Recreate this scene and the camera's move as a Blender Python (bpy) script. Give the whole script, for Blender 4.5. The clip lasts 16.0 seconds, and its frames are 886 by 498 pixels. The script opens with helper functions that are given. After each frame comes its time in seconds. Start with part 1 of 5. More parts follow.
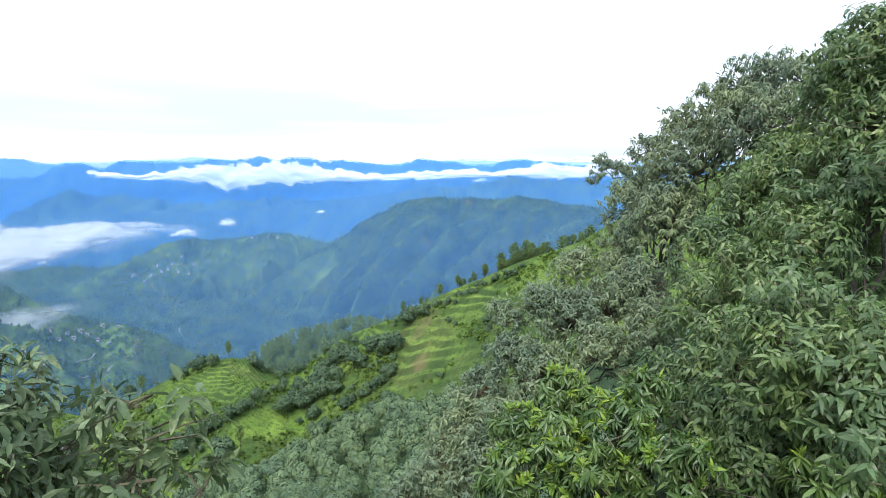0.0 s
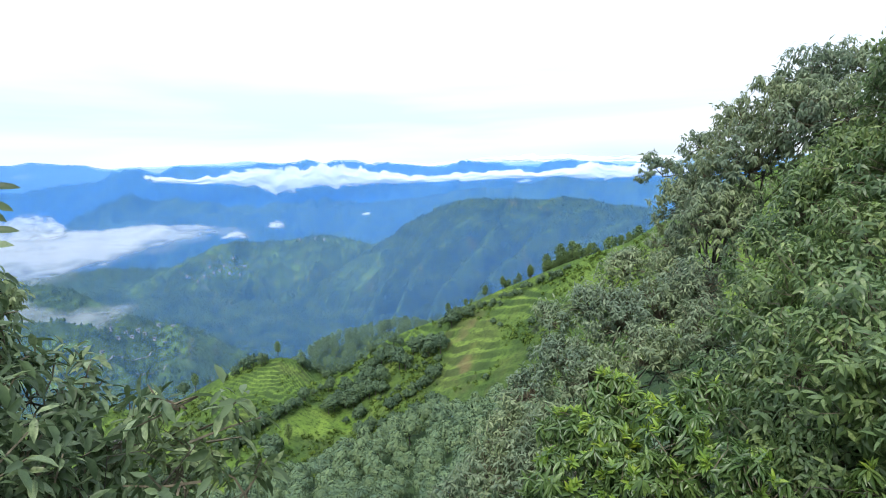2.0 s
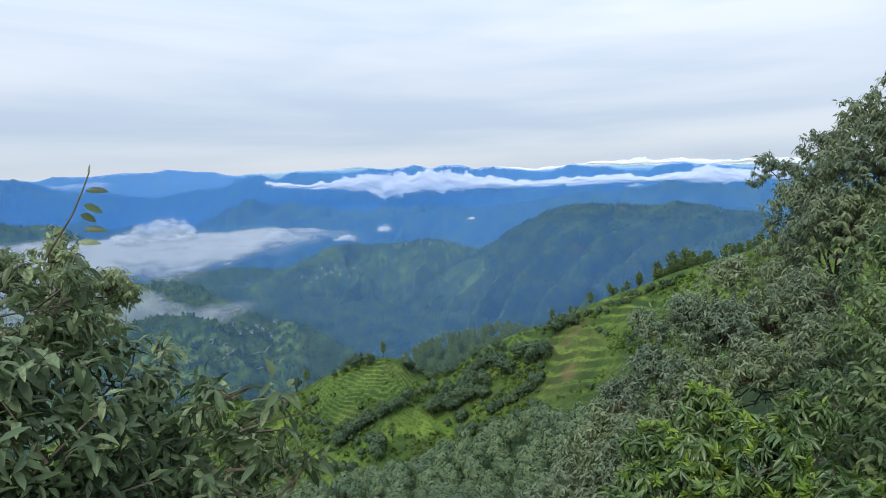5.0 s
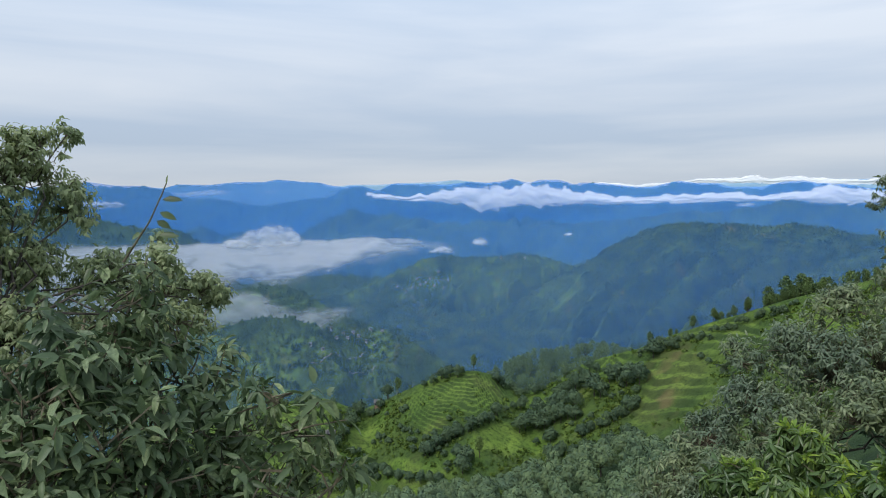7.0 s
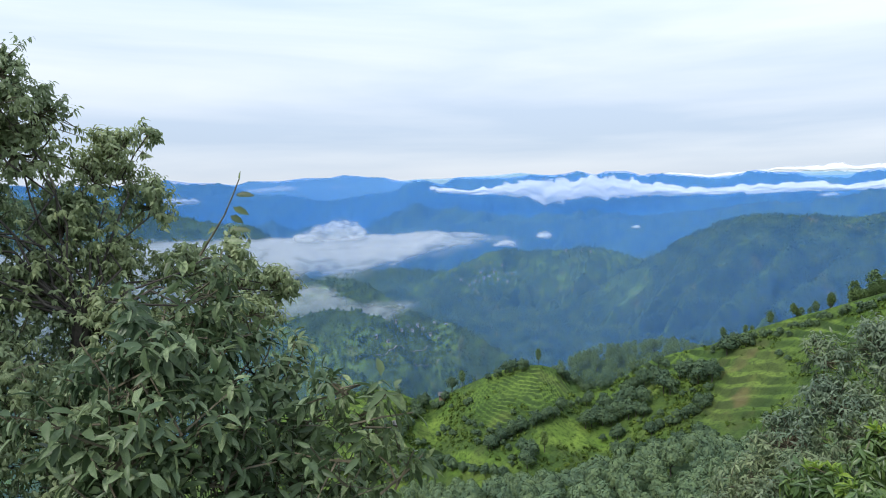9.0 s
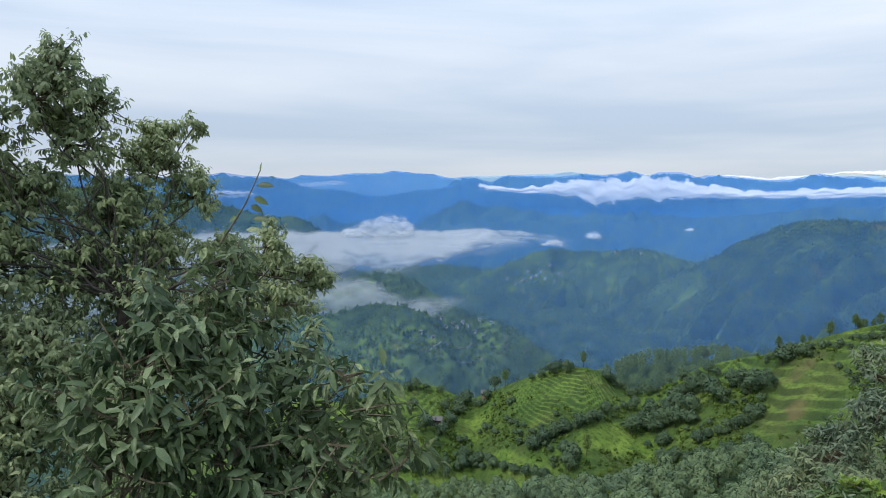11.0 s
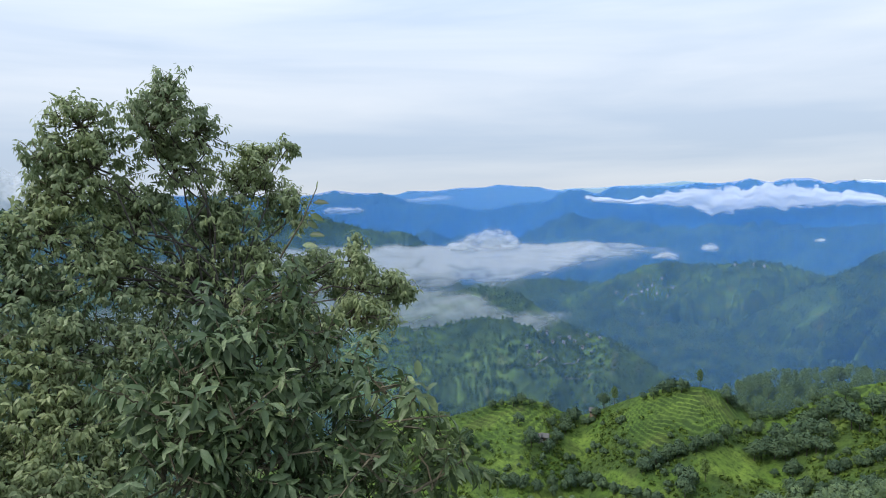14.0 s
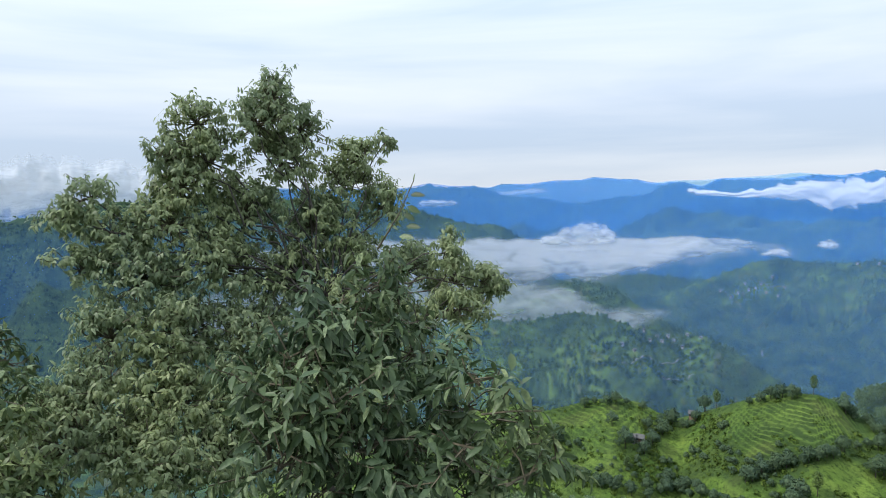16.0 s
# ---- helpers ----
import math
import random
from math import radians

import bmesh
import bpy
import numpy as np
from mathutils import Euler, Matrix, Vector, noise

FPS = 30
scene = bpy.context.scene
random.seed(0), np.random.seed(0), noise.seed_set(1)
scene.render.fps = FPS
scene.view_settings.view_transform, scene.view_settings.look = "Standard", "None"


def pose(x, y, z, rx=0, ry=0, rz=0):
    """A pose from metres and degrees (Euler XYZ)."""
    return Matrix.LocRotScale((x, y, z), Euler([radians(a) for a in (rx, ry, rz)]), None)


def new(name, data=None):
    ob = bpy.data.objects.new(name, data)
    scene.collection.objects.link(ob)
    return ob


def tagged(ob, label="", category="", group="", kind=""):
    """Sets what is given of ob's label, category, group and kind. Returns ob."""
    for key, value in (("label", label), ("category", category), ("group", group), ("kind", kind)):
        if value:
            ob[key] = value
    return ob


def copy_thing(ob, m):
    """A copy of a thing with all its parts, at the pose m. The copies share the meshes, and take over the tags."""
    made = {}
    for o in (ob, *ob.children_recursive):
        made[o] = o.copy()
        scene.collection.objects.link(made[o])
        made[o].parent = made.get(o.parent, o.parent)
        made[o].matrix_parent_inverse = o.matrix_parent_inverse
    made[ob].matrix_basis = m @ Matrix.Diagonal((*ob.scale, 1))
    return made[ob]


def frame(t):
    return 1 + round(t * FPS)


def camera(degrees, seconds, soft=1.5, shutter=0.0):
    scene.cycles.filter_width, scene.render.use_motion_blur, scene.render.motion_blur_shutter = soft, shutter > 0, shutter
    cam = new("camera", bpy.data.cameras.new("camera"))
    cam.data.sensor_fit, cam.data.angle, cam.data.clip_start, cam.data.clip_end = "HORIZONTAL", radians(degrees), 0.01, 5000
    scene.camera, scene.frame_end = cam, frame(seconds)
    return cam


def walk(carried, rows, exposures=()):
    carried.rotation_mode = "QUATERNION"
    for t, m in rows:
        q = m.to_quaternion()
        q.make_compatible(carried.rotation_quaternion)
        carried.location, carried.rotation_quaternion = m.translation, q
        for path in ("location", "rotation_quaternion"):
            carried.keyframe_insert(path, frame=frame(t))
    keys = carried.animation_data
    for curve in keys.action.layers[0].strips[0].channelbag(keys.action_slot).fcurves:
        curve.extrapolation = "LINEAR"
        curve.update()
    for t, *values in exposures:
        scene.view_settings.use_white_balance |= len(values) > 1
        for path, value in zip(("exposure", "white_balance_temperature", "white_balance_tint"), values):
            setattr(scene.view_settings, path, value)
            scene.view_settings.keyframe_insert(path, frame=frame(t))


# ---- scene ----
# camera and walk
EYE = 1.6
cam = camera(71.12, 16.0, soft=0.95)
PATH = [
    (0.0, -0.000, 0.000, 0.001, 81.95, -0.09, 0.35),
    (0.5, -0.028, 0.056, -0.017, 82.23, -0.43, 0.78),
    (1.0, -0.022, 0.061, -0.020, 82.32, -0.23, 1.87),
    (1.5, -0.018, 0.066, -0.018, 82.24, 0.25, 2.82),
    (2.0, -0.008, 0.080, -0.016, 82.09, 0.66, 4.41),
    (2.5, 0.024, 0.096, -0.016, 82.68, 0.68, 6.85),
    (3.0, 0.062, 0.118, -0.026, 82.36, -0.05, 9.34),
    (3.5, 0.086, 0.134, -0.032, 81.93, -0.57, 10.58),
    (3.7, 0.104, 0.132, -0.031, 82.42, -0.52, 11.12),
    (5.8, 0.295, 0.105, -0.020, 82.71, 0.22, 16.62),
    (6.0, 0.313, 0.103, -0.019, 84.20, -0.98, 17.86),
    (6.5, 0.380, 0.163, -0.018, 84.16, -1.33, 20.30),
    (7.0, 0.420, 0.187, -0.016, 84.01, 0.01, 23.00),
    (7.5, 0.421, 0.208, -0.021, 83.35, 0.82, 23.35),
    (8.0, 0.405, 0.210, -0.026, 82.71, 0.72, 24.63),
    (8.5, 0.402, 0.205, -0.023, 83.03, 0.66, 26.65),
    (9.0, 0.401, 0.204, -0.021, 83.46, 0.85, 28.82),
    (9.2, 0.417, 0.210, -0.023, 83.58, -0.03, 29.72),
    (11.3, 0.586, 0.271, -0.038, 83.40, 0.20, 34.11),
    (11.5, 0.602, 0.277, -0.040, 83.61, 0.47, 34.86),
    (12.0, 0.667, 0.357, -0.038, 84.46, 0.04, 38.31),
    (12.5, 0.728, 0.419, -0.036, 85.30, -0.78, 40.05),
    (13.0, 0.773, 0.450, -0.034, 84.31, 0.89, 40.70),
    (13.5, 0.785, 0.449, -0.038, 84.37, 1.28, 41.18),
    (14.0, 0.798, 0.441, -0.036, 84.56, 1.14, 42.91),
    (14.5, 0.785, 0.444, -0.046, 83.77, 0.73, 46.05),
    (15.0, 0.790, 0.439, -0.041, 84.18, 0.89, 48.01),
    (15.5, 0.785, 0.441, -0.041, 84.20, 0.85, 49.55),
    (16.0, 0.786, 0.436, -0.038, 84.08, 1.22, 51.50),
]
EXPOSURES = [(0.0, 0.6), (2.0, 0.48), (3.5, 0.25), (6.0, -0.3), (7.0, -0.34), (7.5, -0.06), (8.0, 0.0), (9.0, 0.03), (12.5, -0.31), (13.5, -0.14), (14.5, -0.11), (16.0, 0.0)]
walk(cam, [(t, pose(x, y, z + EYE, a, b, c)) for t, x, y, z, a, b, c in PATH], EXPOSURES)

# ---------------------------------------------------------------- world and sun
SUN_EL, SUN_AZ = 50.0, 160.0
world = bpy.data.worlds.new("world")
scene.world = world
world.use_nodes = True
wn, wl = world.node_tree.nodes, world.node_tree.links
wn.clear()
w_out = wn.new("ShaderNodeOutputWorld")
w_bg = wn.new("ShaderNodeBackground")
w_sky = wn.new("ShaderNodeTexSky")
w_sky.sky_type = "NISHITA"
w_sky.sun_disc = False
w_sky.sun_elevation, w_sky.sun_rotation = radians(SUN_EL), radians(-SUN_AZ)
w_sky.altitude, w_sky.air_density, w_sky.dust_density = 1800, 1.0, 0.6
w_co = wn.new("ShaderNodeTexCoord")
w_map = wn.new("ShaderNodeMapping")
w_map.inputs["Scale"].default_value = (0.9, 0.9, 8.0)
w_map.inputs["Rotation"].default_value = (radians(2), radians(-3), 0.6)
w_noise = wn.new("ShaderNodeTexNoise")
w_noise.inputs["Scale"].default_value = 1.25
w_noise.inputs["Detail"].default_value = 6
w_noise.inputs["Roughness"].default_value = 0.5
w_noise.inputs["Distortion"].default_value = 0.35
w_ramp = wn.new("ShaderNodeValToRGB")
w_ramp.color_ramp.elements[0].position, w_ramp.color_ramp.elements[1].position = 0.37, 0.62
w_ramp.color_ramp.elements[0].color = (5.6, 6.75, 8.4, 1)
w_ramp.color_ramp.elements[1].color = (7.65, 8.4, 9.45, 1)
w_mix = wn.new("ShaderNodeMixRGB")
w_mix.inputs[0].default_value = 0.93
w_bg.inputs["Strength"].default_value = 0.1
wl.new(w_co.outputs["Generated"], w_map.inputs[0])
wl.new(w_map.outputs[0], w_noise.inputs["Vector"])
wl.new(w_noise.outputs[0], w_ramp.inputs[0])
wl.new(w_sky.outputs[0], w_mix.inputs[1])
wl.new(w_ramp.outputs[0], w_mix.inputs[2])
# an overcast sky is brightest overhead
w_sep, w_up, w_mul = wn.new("ShaderNodeSeparateXYZ"), wn.new("ShaderNodeMapRange"), wn.new("ShaderNodeVectorMath")
w_up.inputs[3].default_value, w_up.inputs[4].default_value = 0.97, 2.45
w_mul.operation = "SCALE"
wl.new(w_co.outputs["Generated"], w_sep.inputs[0])
wl.new(w_sep.outputs["Z"], w_up.inputs[0])
wl.new(w_mix.outputs[0], w_mul.inputs[0])
wl.new(w_up.outputs[0], w_mul.inputs["Scale"])
wl.new(w_mul.outputs[0], w_bg.inputs[0])
wl.new(w_bg.outputs[0], w_out.inputs[0])

sun_data = bpy.data.lights.new("sun", "SUN")
sun_data.energy, sun_data.angle, sun_data.color = 2.85, radians(12), (1.0, 0.96, 0.9)
sun = new("sun", sun_data)
sun.matrix_world = pose(0, 0, 60, 90 - SUN_EL, 0, SUN_AZ + 180 - 90 + 90)


# ---------------------------------------------------------------- materials
def material(name):
    m = bpy.data.materials.new(name)
    m.use_nodes = True
    m.node_tree.nodes.clear()
    return m, m.node_tree.nodes, m.node_tree.links


def mix_colour(n, l, factor, a, b):
    x = n.new("ShaderNodeMixRGB")
    for k, v in ((0, factor), (1, a), (2, b)):
        if isinstance(v, (tuple, float, int)):
            x.inputs[k].default_value = (*v, 1) if isinstance(v, tuple) else v
        else:
            l.new(v, x.inputs[k])
    return x.outputs[0]


def noise_fac(n, l, scale, detail=4.0, lo=0.4, hi=0.6, vector=None, rough=0.55):
    t = n.new("ShaderNodeTexNoise")
    t.inputs["Scale"].default_value, t.inputs["Detail"].default_value, t.inputs["Roughness"].default_value = scale, detail, rough
    if vector is not None:
        l.new(vector, t.inputs["Vector"])
    r = n.new("ShaderNodeMapRange")
    r.inputs[1].default_value, r.inputs[2].default_value = lo, hi
    l.new(t.outputs[0], r.inputs[0])
    return r.outputs[0]


def leaf_material(name, dark, mid, light, rough=0.45, spec=0.35, through_light=0.25, patch=0.9, swing=1.0):
    """Leaf green that varies from leaf to leaf, with a little light through the blade."""
    m, n, l = material(name)
    out, bsdf, tl, mx = n.new("ShaderNodeOutputMaterial"), n.new("ShaderNodeBsdfPrincipled"), n.new("ShaderNodeBsdfTranslucent"), n.new("ShaderNodeMixShader")
    geo, oi = n.new("ShaderNodeNewGeometry"), n.new("ShaderNodeObjectInfo")
    add = n.new("ShaderNodeMath")
    add.operation = "ADD"
    l.new(geo.outputs["Random Per Island"], add.inputs[0])
    l.new(oi.outputs["Random"], add.inputs[1])
    fr = n.new("ShaderNodeMath")
    fr.operation = "FRACT"
    l.new(add.outputs[0], fr.inputs[0])
    ramp = n.new("ShaderNodeValToRGB")
    cr = ramp.color_ramp
    cr.elements[0].color, cr.elements[1].color = (*dark, 1), (*light, 1)
    e = cr.elements.new(0.55)
    e.color = (*mid, 1)
    l.new(fr.outputs[0], ramp.inputs[0])
    co = n.new("ShaderNodeTexCoord")
    f = noise_fac(n, l, 60.0, 2, 0.35, 0.75, co.outputs["Object"])
    big = noise_fac(n, l, patch, 4, 0.4, 0.62, co.outputs["Object"])
    c = mix_colour(n, l, f, ramp.outputs[0], tuple(v * 0.7 for v in mid))
    x = n.new("ShaderNodeMixRGB")
    x.blend_type, x.inputs[0].default_value = "MULTIPLY", 1.0
    l.new(c, x.inputs[1])
    l.new(mix_colour(n, l, big, (1 - 0.2 * swing, 1 - 0.14 * swing, 1 - 0.1 * swing), (1 + 0.22 * swing, 1 + 0.16 * swing, 1 - 0.06 * swing)), x.inputs[2])
    tint = n.new("ShaderNodeMixRGB")
    tint.blend_type, tint.inputs[0].default_value = "MULTIPLY", 1.0
    l.new(x.outputs[0], tint.inputs[1])
    l.new(mix_colour(n, l, oi.outputs["Random"], (0.84, 0.88, 0.92), (1.14, 1.1, 1.0)), tint.inputs[2])
    c = tint.outputs[0]
    l.new(c, bsdf.inputs["Base Color"])
    bsdf.inputs["Roughness"].default_value = rough
    bsdf.inputs["Specular IOR Level"].default_value = spec
    l.new(c, tl.inputs["Color"])
    mx.inputs[0].default_value = through_light
    l.new(bsdf.outputs[0], mx.inputs[1])
    l.new(tl.outputs[0], mx.inputs[2])
    l.new(mx.outputs[0], out.inputs[0])
    return m


def plain_material(name, a, b, scale=8.0, rough=0.85, bump=0.3, spec=0.2):
    m, n, l = material(name)
    out, bsdf = n.new("ShaderNodeOutputMaterial"), n.new("ShaderNodeBsdfPrincipled")
    co = n.new("ShaderNodeTexCoord")
    f = noise_fac(n, l, scale, 6, 0.35, 0.65, co.outputs["Object"])
    l.new(mix_colour(n, l, f, a, b), bsdf.inputs["Base Color"])
    bsdf.inputs["Roughness"].default_value = rough
    bsdf.inputs["Specular IOR Level"].default_value = spec
    bp = n.new("ShaderNodeBump")
    bp.inputs["Strength"].default_value = bump
    l.new(f, bp.inputs["Height"])
    l.new(bp.outputs[0], bsdf.inputs["Normal"])
    l.new(bsdf.outputs[0], out.inputs[0])
    return m


def terrain_material():
    """Forest, scrub, meadow and the far ribs' sunlit paling by the sheet's cover layers; fine tufts and bare soil by
    noise.
    """
    m, n, l = material("hillside")
    out, bsdf = n.new("ShaderNodeOutputMaterial"), n.new("ShaderNodeBsdfPrincipled")
    co = n.new("ShaderNodeTexCoord")
    v = co.outputs["Object"]
    at = n.new("ShaderNodeAttribute")
    at.attribute_name = "field"
    soil = n.new("ShaderNodeAttribute")
    soil.attribute_name = "soil"
    woods = mix_colour(n, l, noise_fac(n, l, 0.03, 6, 0.35, 0.65, v, 0.7), (0.018, 0.038, 0.016), (0.05, 0.085, 0.03))
    woods = mix_colour(n, l, noise_fac(n, l, 0.009, 6, 0.54, 0.70, v, 0.65), woods, (0.06, 0.095, 0.03))
    grass = mix_colour(n, l, noise_fac(n, l, 0.05, 5, 0.38, 0.62, v, 0.65), (0.1, 0.178, 0.03), (0.175, 0.258, 0.048))
    grass = mix_colour(n, l, noise_fac(n, l, 0.5, 6, 0.47, 0.64, v, 0.75), grass, (0.042, 0.075, 0.018))
    c = mix_colour(n, l, at.outputs["Fac"], woods, grass)
    c = mix_colour(n, l, soil.outputs["Fac"], c, (0.19, 0.14, 0.07))
    l.new(c, bsdf.inputs["Base Color"])
    bsdf.inputs["Roughness"].default_value = 0.9
    bsdf.inputs["Specular IOR Level"].default_value = 0.1
    bp = n.new("ShaderNodeBump")
    bp.inputs["Strength"].default_value, bp.inputs["Distance"].default_value = 0.7, 1.5
    l.new(noise_fac(n, l, 0.3, 6, 0.3, 0.7, v, 0.75), bp.inputs["Height"])
    l.new(bp.outputs[0], bsdf.inputs["Normal"])
    l.new(bsdf.outputs[0], out.inputs[0])
    return m


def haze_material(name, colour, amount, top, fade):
    """Haze imitated by blue diffuse colour on a clear sheet, thinning out with height."""
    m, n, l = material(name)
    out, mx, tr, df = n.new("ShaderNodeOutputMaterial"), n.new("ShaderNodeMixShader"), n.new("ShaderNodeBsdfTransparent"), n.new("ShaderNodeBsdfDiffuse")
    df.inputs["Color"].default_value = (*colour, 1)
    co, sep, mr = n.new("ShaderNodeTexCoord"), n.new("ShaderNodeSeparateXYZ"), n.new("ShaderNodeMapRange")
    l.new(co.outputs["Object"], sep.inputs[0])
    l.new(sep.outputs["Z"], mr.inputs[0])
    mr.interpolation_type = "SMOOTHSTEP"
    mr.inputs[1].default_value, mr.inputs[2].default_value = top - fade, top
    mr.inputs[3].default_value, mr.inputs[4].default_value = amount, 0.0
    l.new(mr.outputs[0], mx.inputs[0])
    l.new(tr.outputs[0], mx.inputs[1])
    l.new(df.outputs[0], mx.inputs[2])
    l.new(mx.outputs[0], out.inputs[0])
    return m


def cloud_material(name, low, high, scale, dense, white=(0.92, 0.93, 0.95), flat=2.0):
    """White water droplets: thick in the middle of a bank, torn open at its rim."""
    m, n, l = material(name)
    out, mx, tr, df = n.new("ShaderNodeOutputMaterial"), n.new("ShaderNodeMixShader"), n.new("ShaderNodeBsdfTransparent"), n.new("ShaderNodeBsdfDiffuse")
    tl, mx2 = n.new("ShaderNodeBsdfTranslucent"), n.new("ShaderNodeMixShader")
    df.inputs["Color"].default_value = tl.inputs["Color"].default_value = (*white, 1)
    at = n.new("ShaderNodeAttribute")
    at.attribute_name = "thick"
    co = n.new("ShaderNodeTexCoord")
    mp = n.new("ShaderNodeMapping")
    mp.inputs["Scale"].default_value = (1, 1, flat)
    l.new(co.outputs["Object"], mp.inputs[0])
    t = n.new("ShaderNodeTexNoise")
    t.inputs["Scale"].default_value, t.inputs["Detail"].default_value, t.inputs["Roughness"].default_value = scale, 8, 0.6
    t.inputs["Distortion"].default_value = 0.6
    l.new(mp.outputs[0], t.inputs["Vector"])
    ad = n.new("ShaderNodeMath")
    ad.operation = "ADD"
    k = n.new("ShaderNodeMath")
    k.operation, k.inputs[1].default_value = "MULTIPLY", 1.5
    l.new(t.outputs[0], k.inputs[0])
    l.new(at.outputs["Fac"], ad.inputs[0])
    l.new(k.outputs[0], ad.inputs[1])
    mr = n.new("ShaderNodeMapRange")
    mr.interpolation_type = "SMOOTHSTEP"
    mr.inputs[1].default_value, mr.inputs[2].default_value, mr.inputs[4].default_value = low, high, dense
    l.new(ad.outputs[0], mr.inputs[0])
    mx2.inputs[0].default_value = 0.4
    l.new(df.outputs[0], mx2.inputs[1])
    l.new(tl.outputs[0], mx2.inputs[2])
    l.new(mr.outputs[0], mx.inputs[0])
    l.new(tr.outputs[0], mx.inputs[1])
    l.new(mx2.outputs[0], mx.inputs[2])
    l.new(mx.outputs[0], out.inputs[0])
    return m


M_TERRAIN = terrain_material()
M_BARK = plain_material("bark", (0.035, 0.03, 0.025), (0.085, 0.075, 0.065), 14.0, 0.9, 0.6)
M_TWIG = plain_material("twig_bark", (0.07, 0.06, 0.04), (0.13, 0.115, 0.075), 30.0, 0.85, 0.3)
M_SHRUB = leaf_material("shrub_leaf", (0.036, 0.06, 0.025), (0.125, 0.178, 0.08), (0.31, 0.365, 0.19), 0.42, 0.3, 0.35)
M_OAK_L = leaf_material("oak_leaf_olive", (0.135, 0.182, 0.1), (0.268, 0.336, 0.185), (0.42, 0.485, 0.29), 0.45, 0.4, 0.5, 0.9, 0.5)
M_OAK_R = leaf_material("oak_leaf_green", (0.05, 0.094, 0.036), (0.128, 0.2, 0.078), (0.278, 0.36, 0.158), 0.42, 0.45, 0.48)
M_OAK_G = leaf_material("oak_leaf_grey", (0.085, 0.122, 0.07), (0.175, 0.228, 0.132), (0.29, 0.345, 0.205), 0.5, 0.4, 0.38)
M_RHODO = leaf_material("rhododendron_leaf", (0.04, 0.082, 0.026), (0.082, 0.146, 0.045), (0.138, 0.21, 0.066), 0.38, 0.5, 0.35)
M_RHODO_NEW = leaf_material("rhododendron_young_leaf", (0.12, 0.22, 0.036), (0.19, 0.305, 0.055), (0.3, 0.39, 0.065), 0.4, 0.45, 0.45)
M_CANOPY = leaf_material("canopy_leaf", (0.082, 0.135, 0.076), (0.114, 0.176, 0.098), (0.155, 0.217, 0.124), 0.6, 0.25, 0.12)
M_SPUR = leaf_material("spur_oak_leaf", (0.05, 0.088, 0.054), (0.072, 0.12, 0.07), (0.108, 0.16, 0.088), 0.6, 0.2, 0.1)
M_PINE = leaf_material("pine_needles", (0.07, 0.115, 0.042), (0.105, 0.165, 0.056), (0.15, 0.215, 0.076), 0.6, 0.2, 0.15)


# ---------------------------------------------------------------- helpers for meshes
def part(name, data, mat, parent=None, label=""):
    """One mesh object; data: a bmesh or (vertices, faces)."""
    me = bpy.data.meshes.new(name)
    if isinstance(data, bmesh.types.BMesh):
        data.to_mesh(me)
        data.free()
    else:
        me.from_pydata([tuple(map(float, v)) for v in data[0]], [], [tuple(map(int, f)) for f in data[1]])
    me.materials.append(mat)
    ob = new(name, me)
    ob.parent = parent
    if label:
        tagged(ob, label)
    return ob


def array_mesh(name, verts, quads, mat=None, smooth=False, normals=None):
    """A mesh from arrays of vertices and quads (or triangles)."""
    verts, quads = np.asarray(verts, np.float32), np.asarray(quads, np.int32)
    me = bpy.data.meshes.new(name)
    k = quads.shape[1]
    me.vertices.add(len(verts))
    me.vertices.foreach_set("co", verts.ravel())
    me.loops.add(quads.size)
    me.loops.foreach_set("vertex_index", quads.ravel())
    me.polygons.add(len(quads))
    me.polygons.foreach_set("loop_start", np.arange(0, quads.size, k, dtype=np.int32))
    me.polygons.foreach_set("loop_total", np.full(len(quads), k, np.int32))
    if smooth:
        me.polygons.foreach_set("use_smooth", np.ones(len(quads), bool))
    me.update(calc_edges=True)
    if normals is not None:
        me.normals_split_custom_set_from_vertices(np.asarray(normals, np.float32).tolist())
    if mat is not None:
        me.materials.append(mat)
    return me


def add_layer(me, name, values):
    me.attributes.new(name, "FLOAT", "POINT").data.foreach_set("value", np.asarray(values, np.float32).ravel())


def hash2(ix, iy, seed):
    h = (ix.astype(np.int64) * 374761393 + iy.astype(np.int64) * 668265263 + seed * 1442695041) & 0xFFFFFFFF
    h = ((h ^ (h >> 13)) * 1274126177) & 0xFFFFFFFF
    return ((h ^ (h >> 16)) & 0xFFFF) / 65535.0


def vnoise(x, y, seed=0):
    ix, iy = np.floor(x), np.floor(y)
    fx, fy = x - ix, y - iy
    fx, fy = fx * fx * (3 - 2 * fx), fy * fy * (3 - 2 * fy)
    a, b = hash2(ix, iy, seed), hash2(ix + 1, iy, seed)
    c, d = hash2(ix, iy + 1, seed), hash2(ix + 1, iy + 1, seed)
    return (a * (1 - fx) + b * fx) * (1 - fy) + (c * (1 - fx) + d * fx) * fy - 0.5


def fbm(x, y, octaves=5, seed=0, gain=0.5):
    s, a = 0.0, 1.0
    for k in range(octaves):
        s = s + a * vnoise(x * 2**k + 17.3 * k, y * 2**k - 9.1 * k, seed + k)
        a *= gain
    return s


def smooth01(x, lo, hi):
    t = np.clip((x - lo) / (hi - lo), 0, 1)
    return t * t * (3 - 2 * t)


def table(az, pairs):
    p = np.array(sorted(pairs))
    return np.interp(az, p[:, 0], p[:, 1])


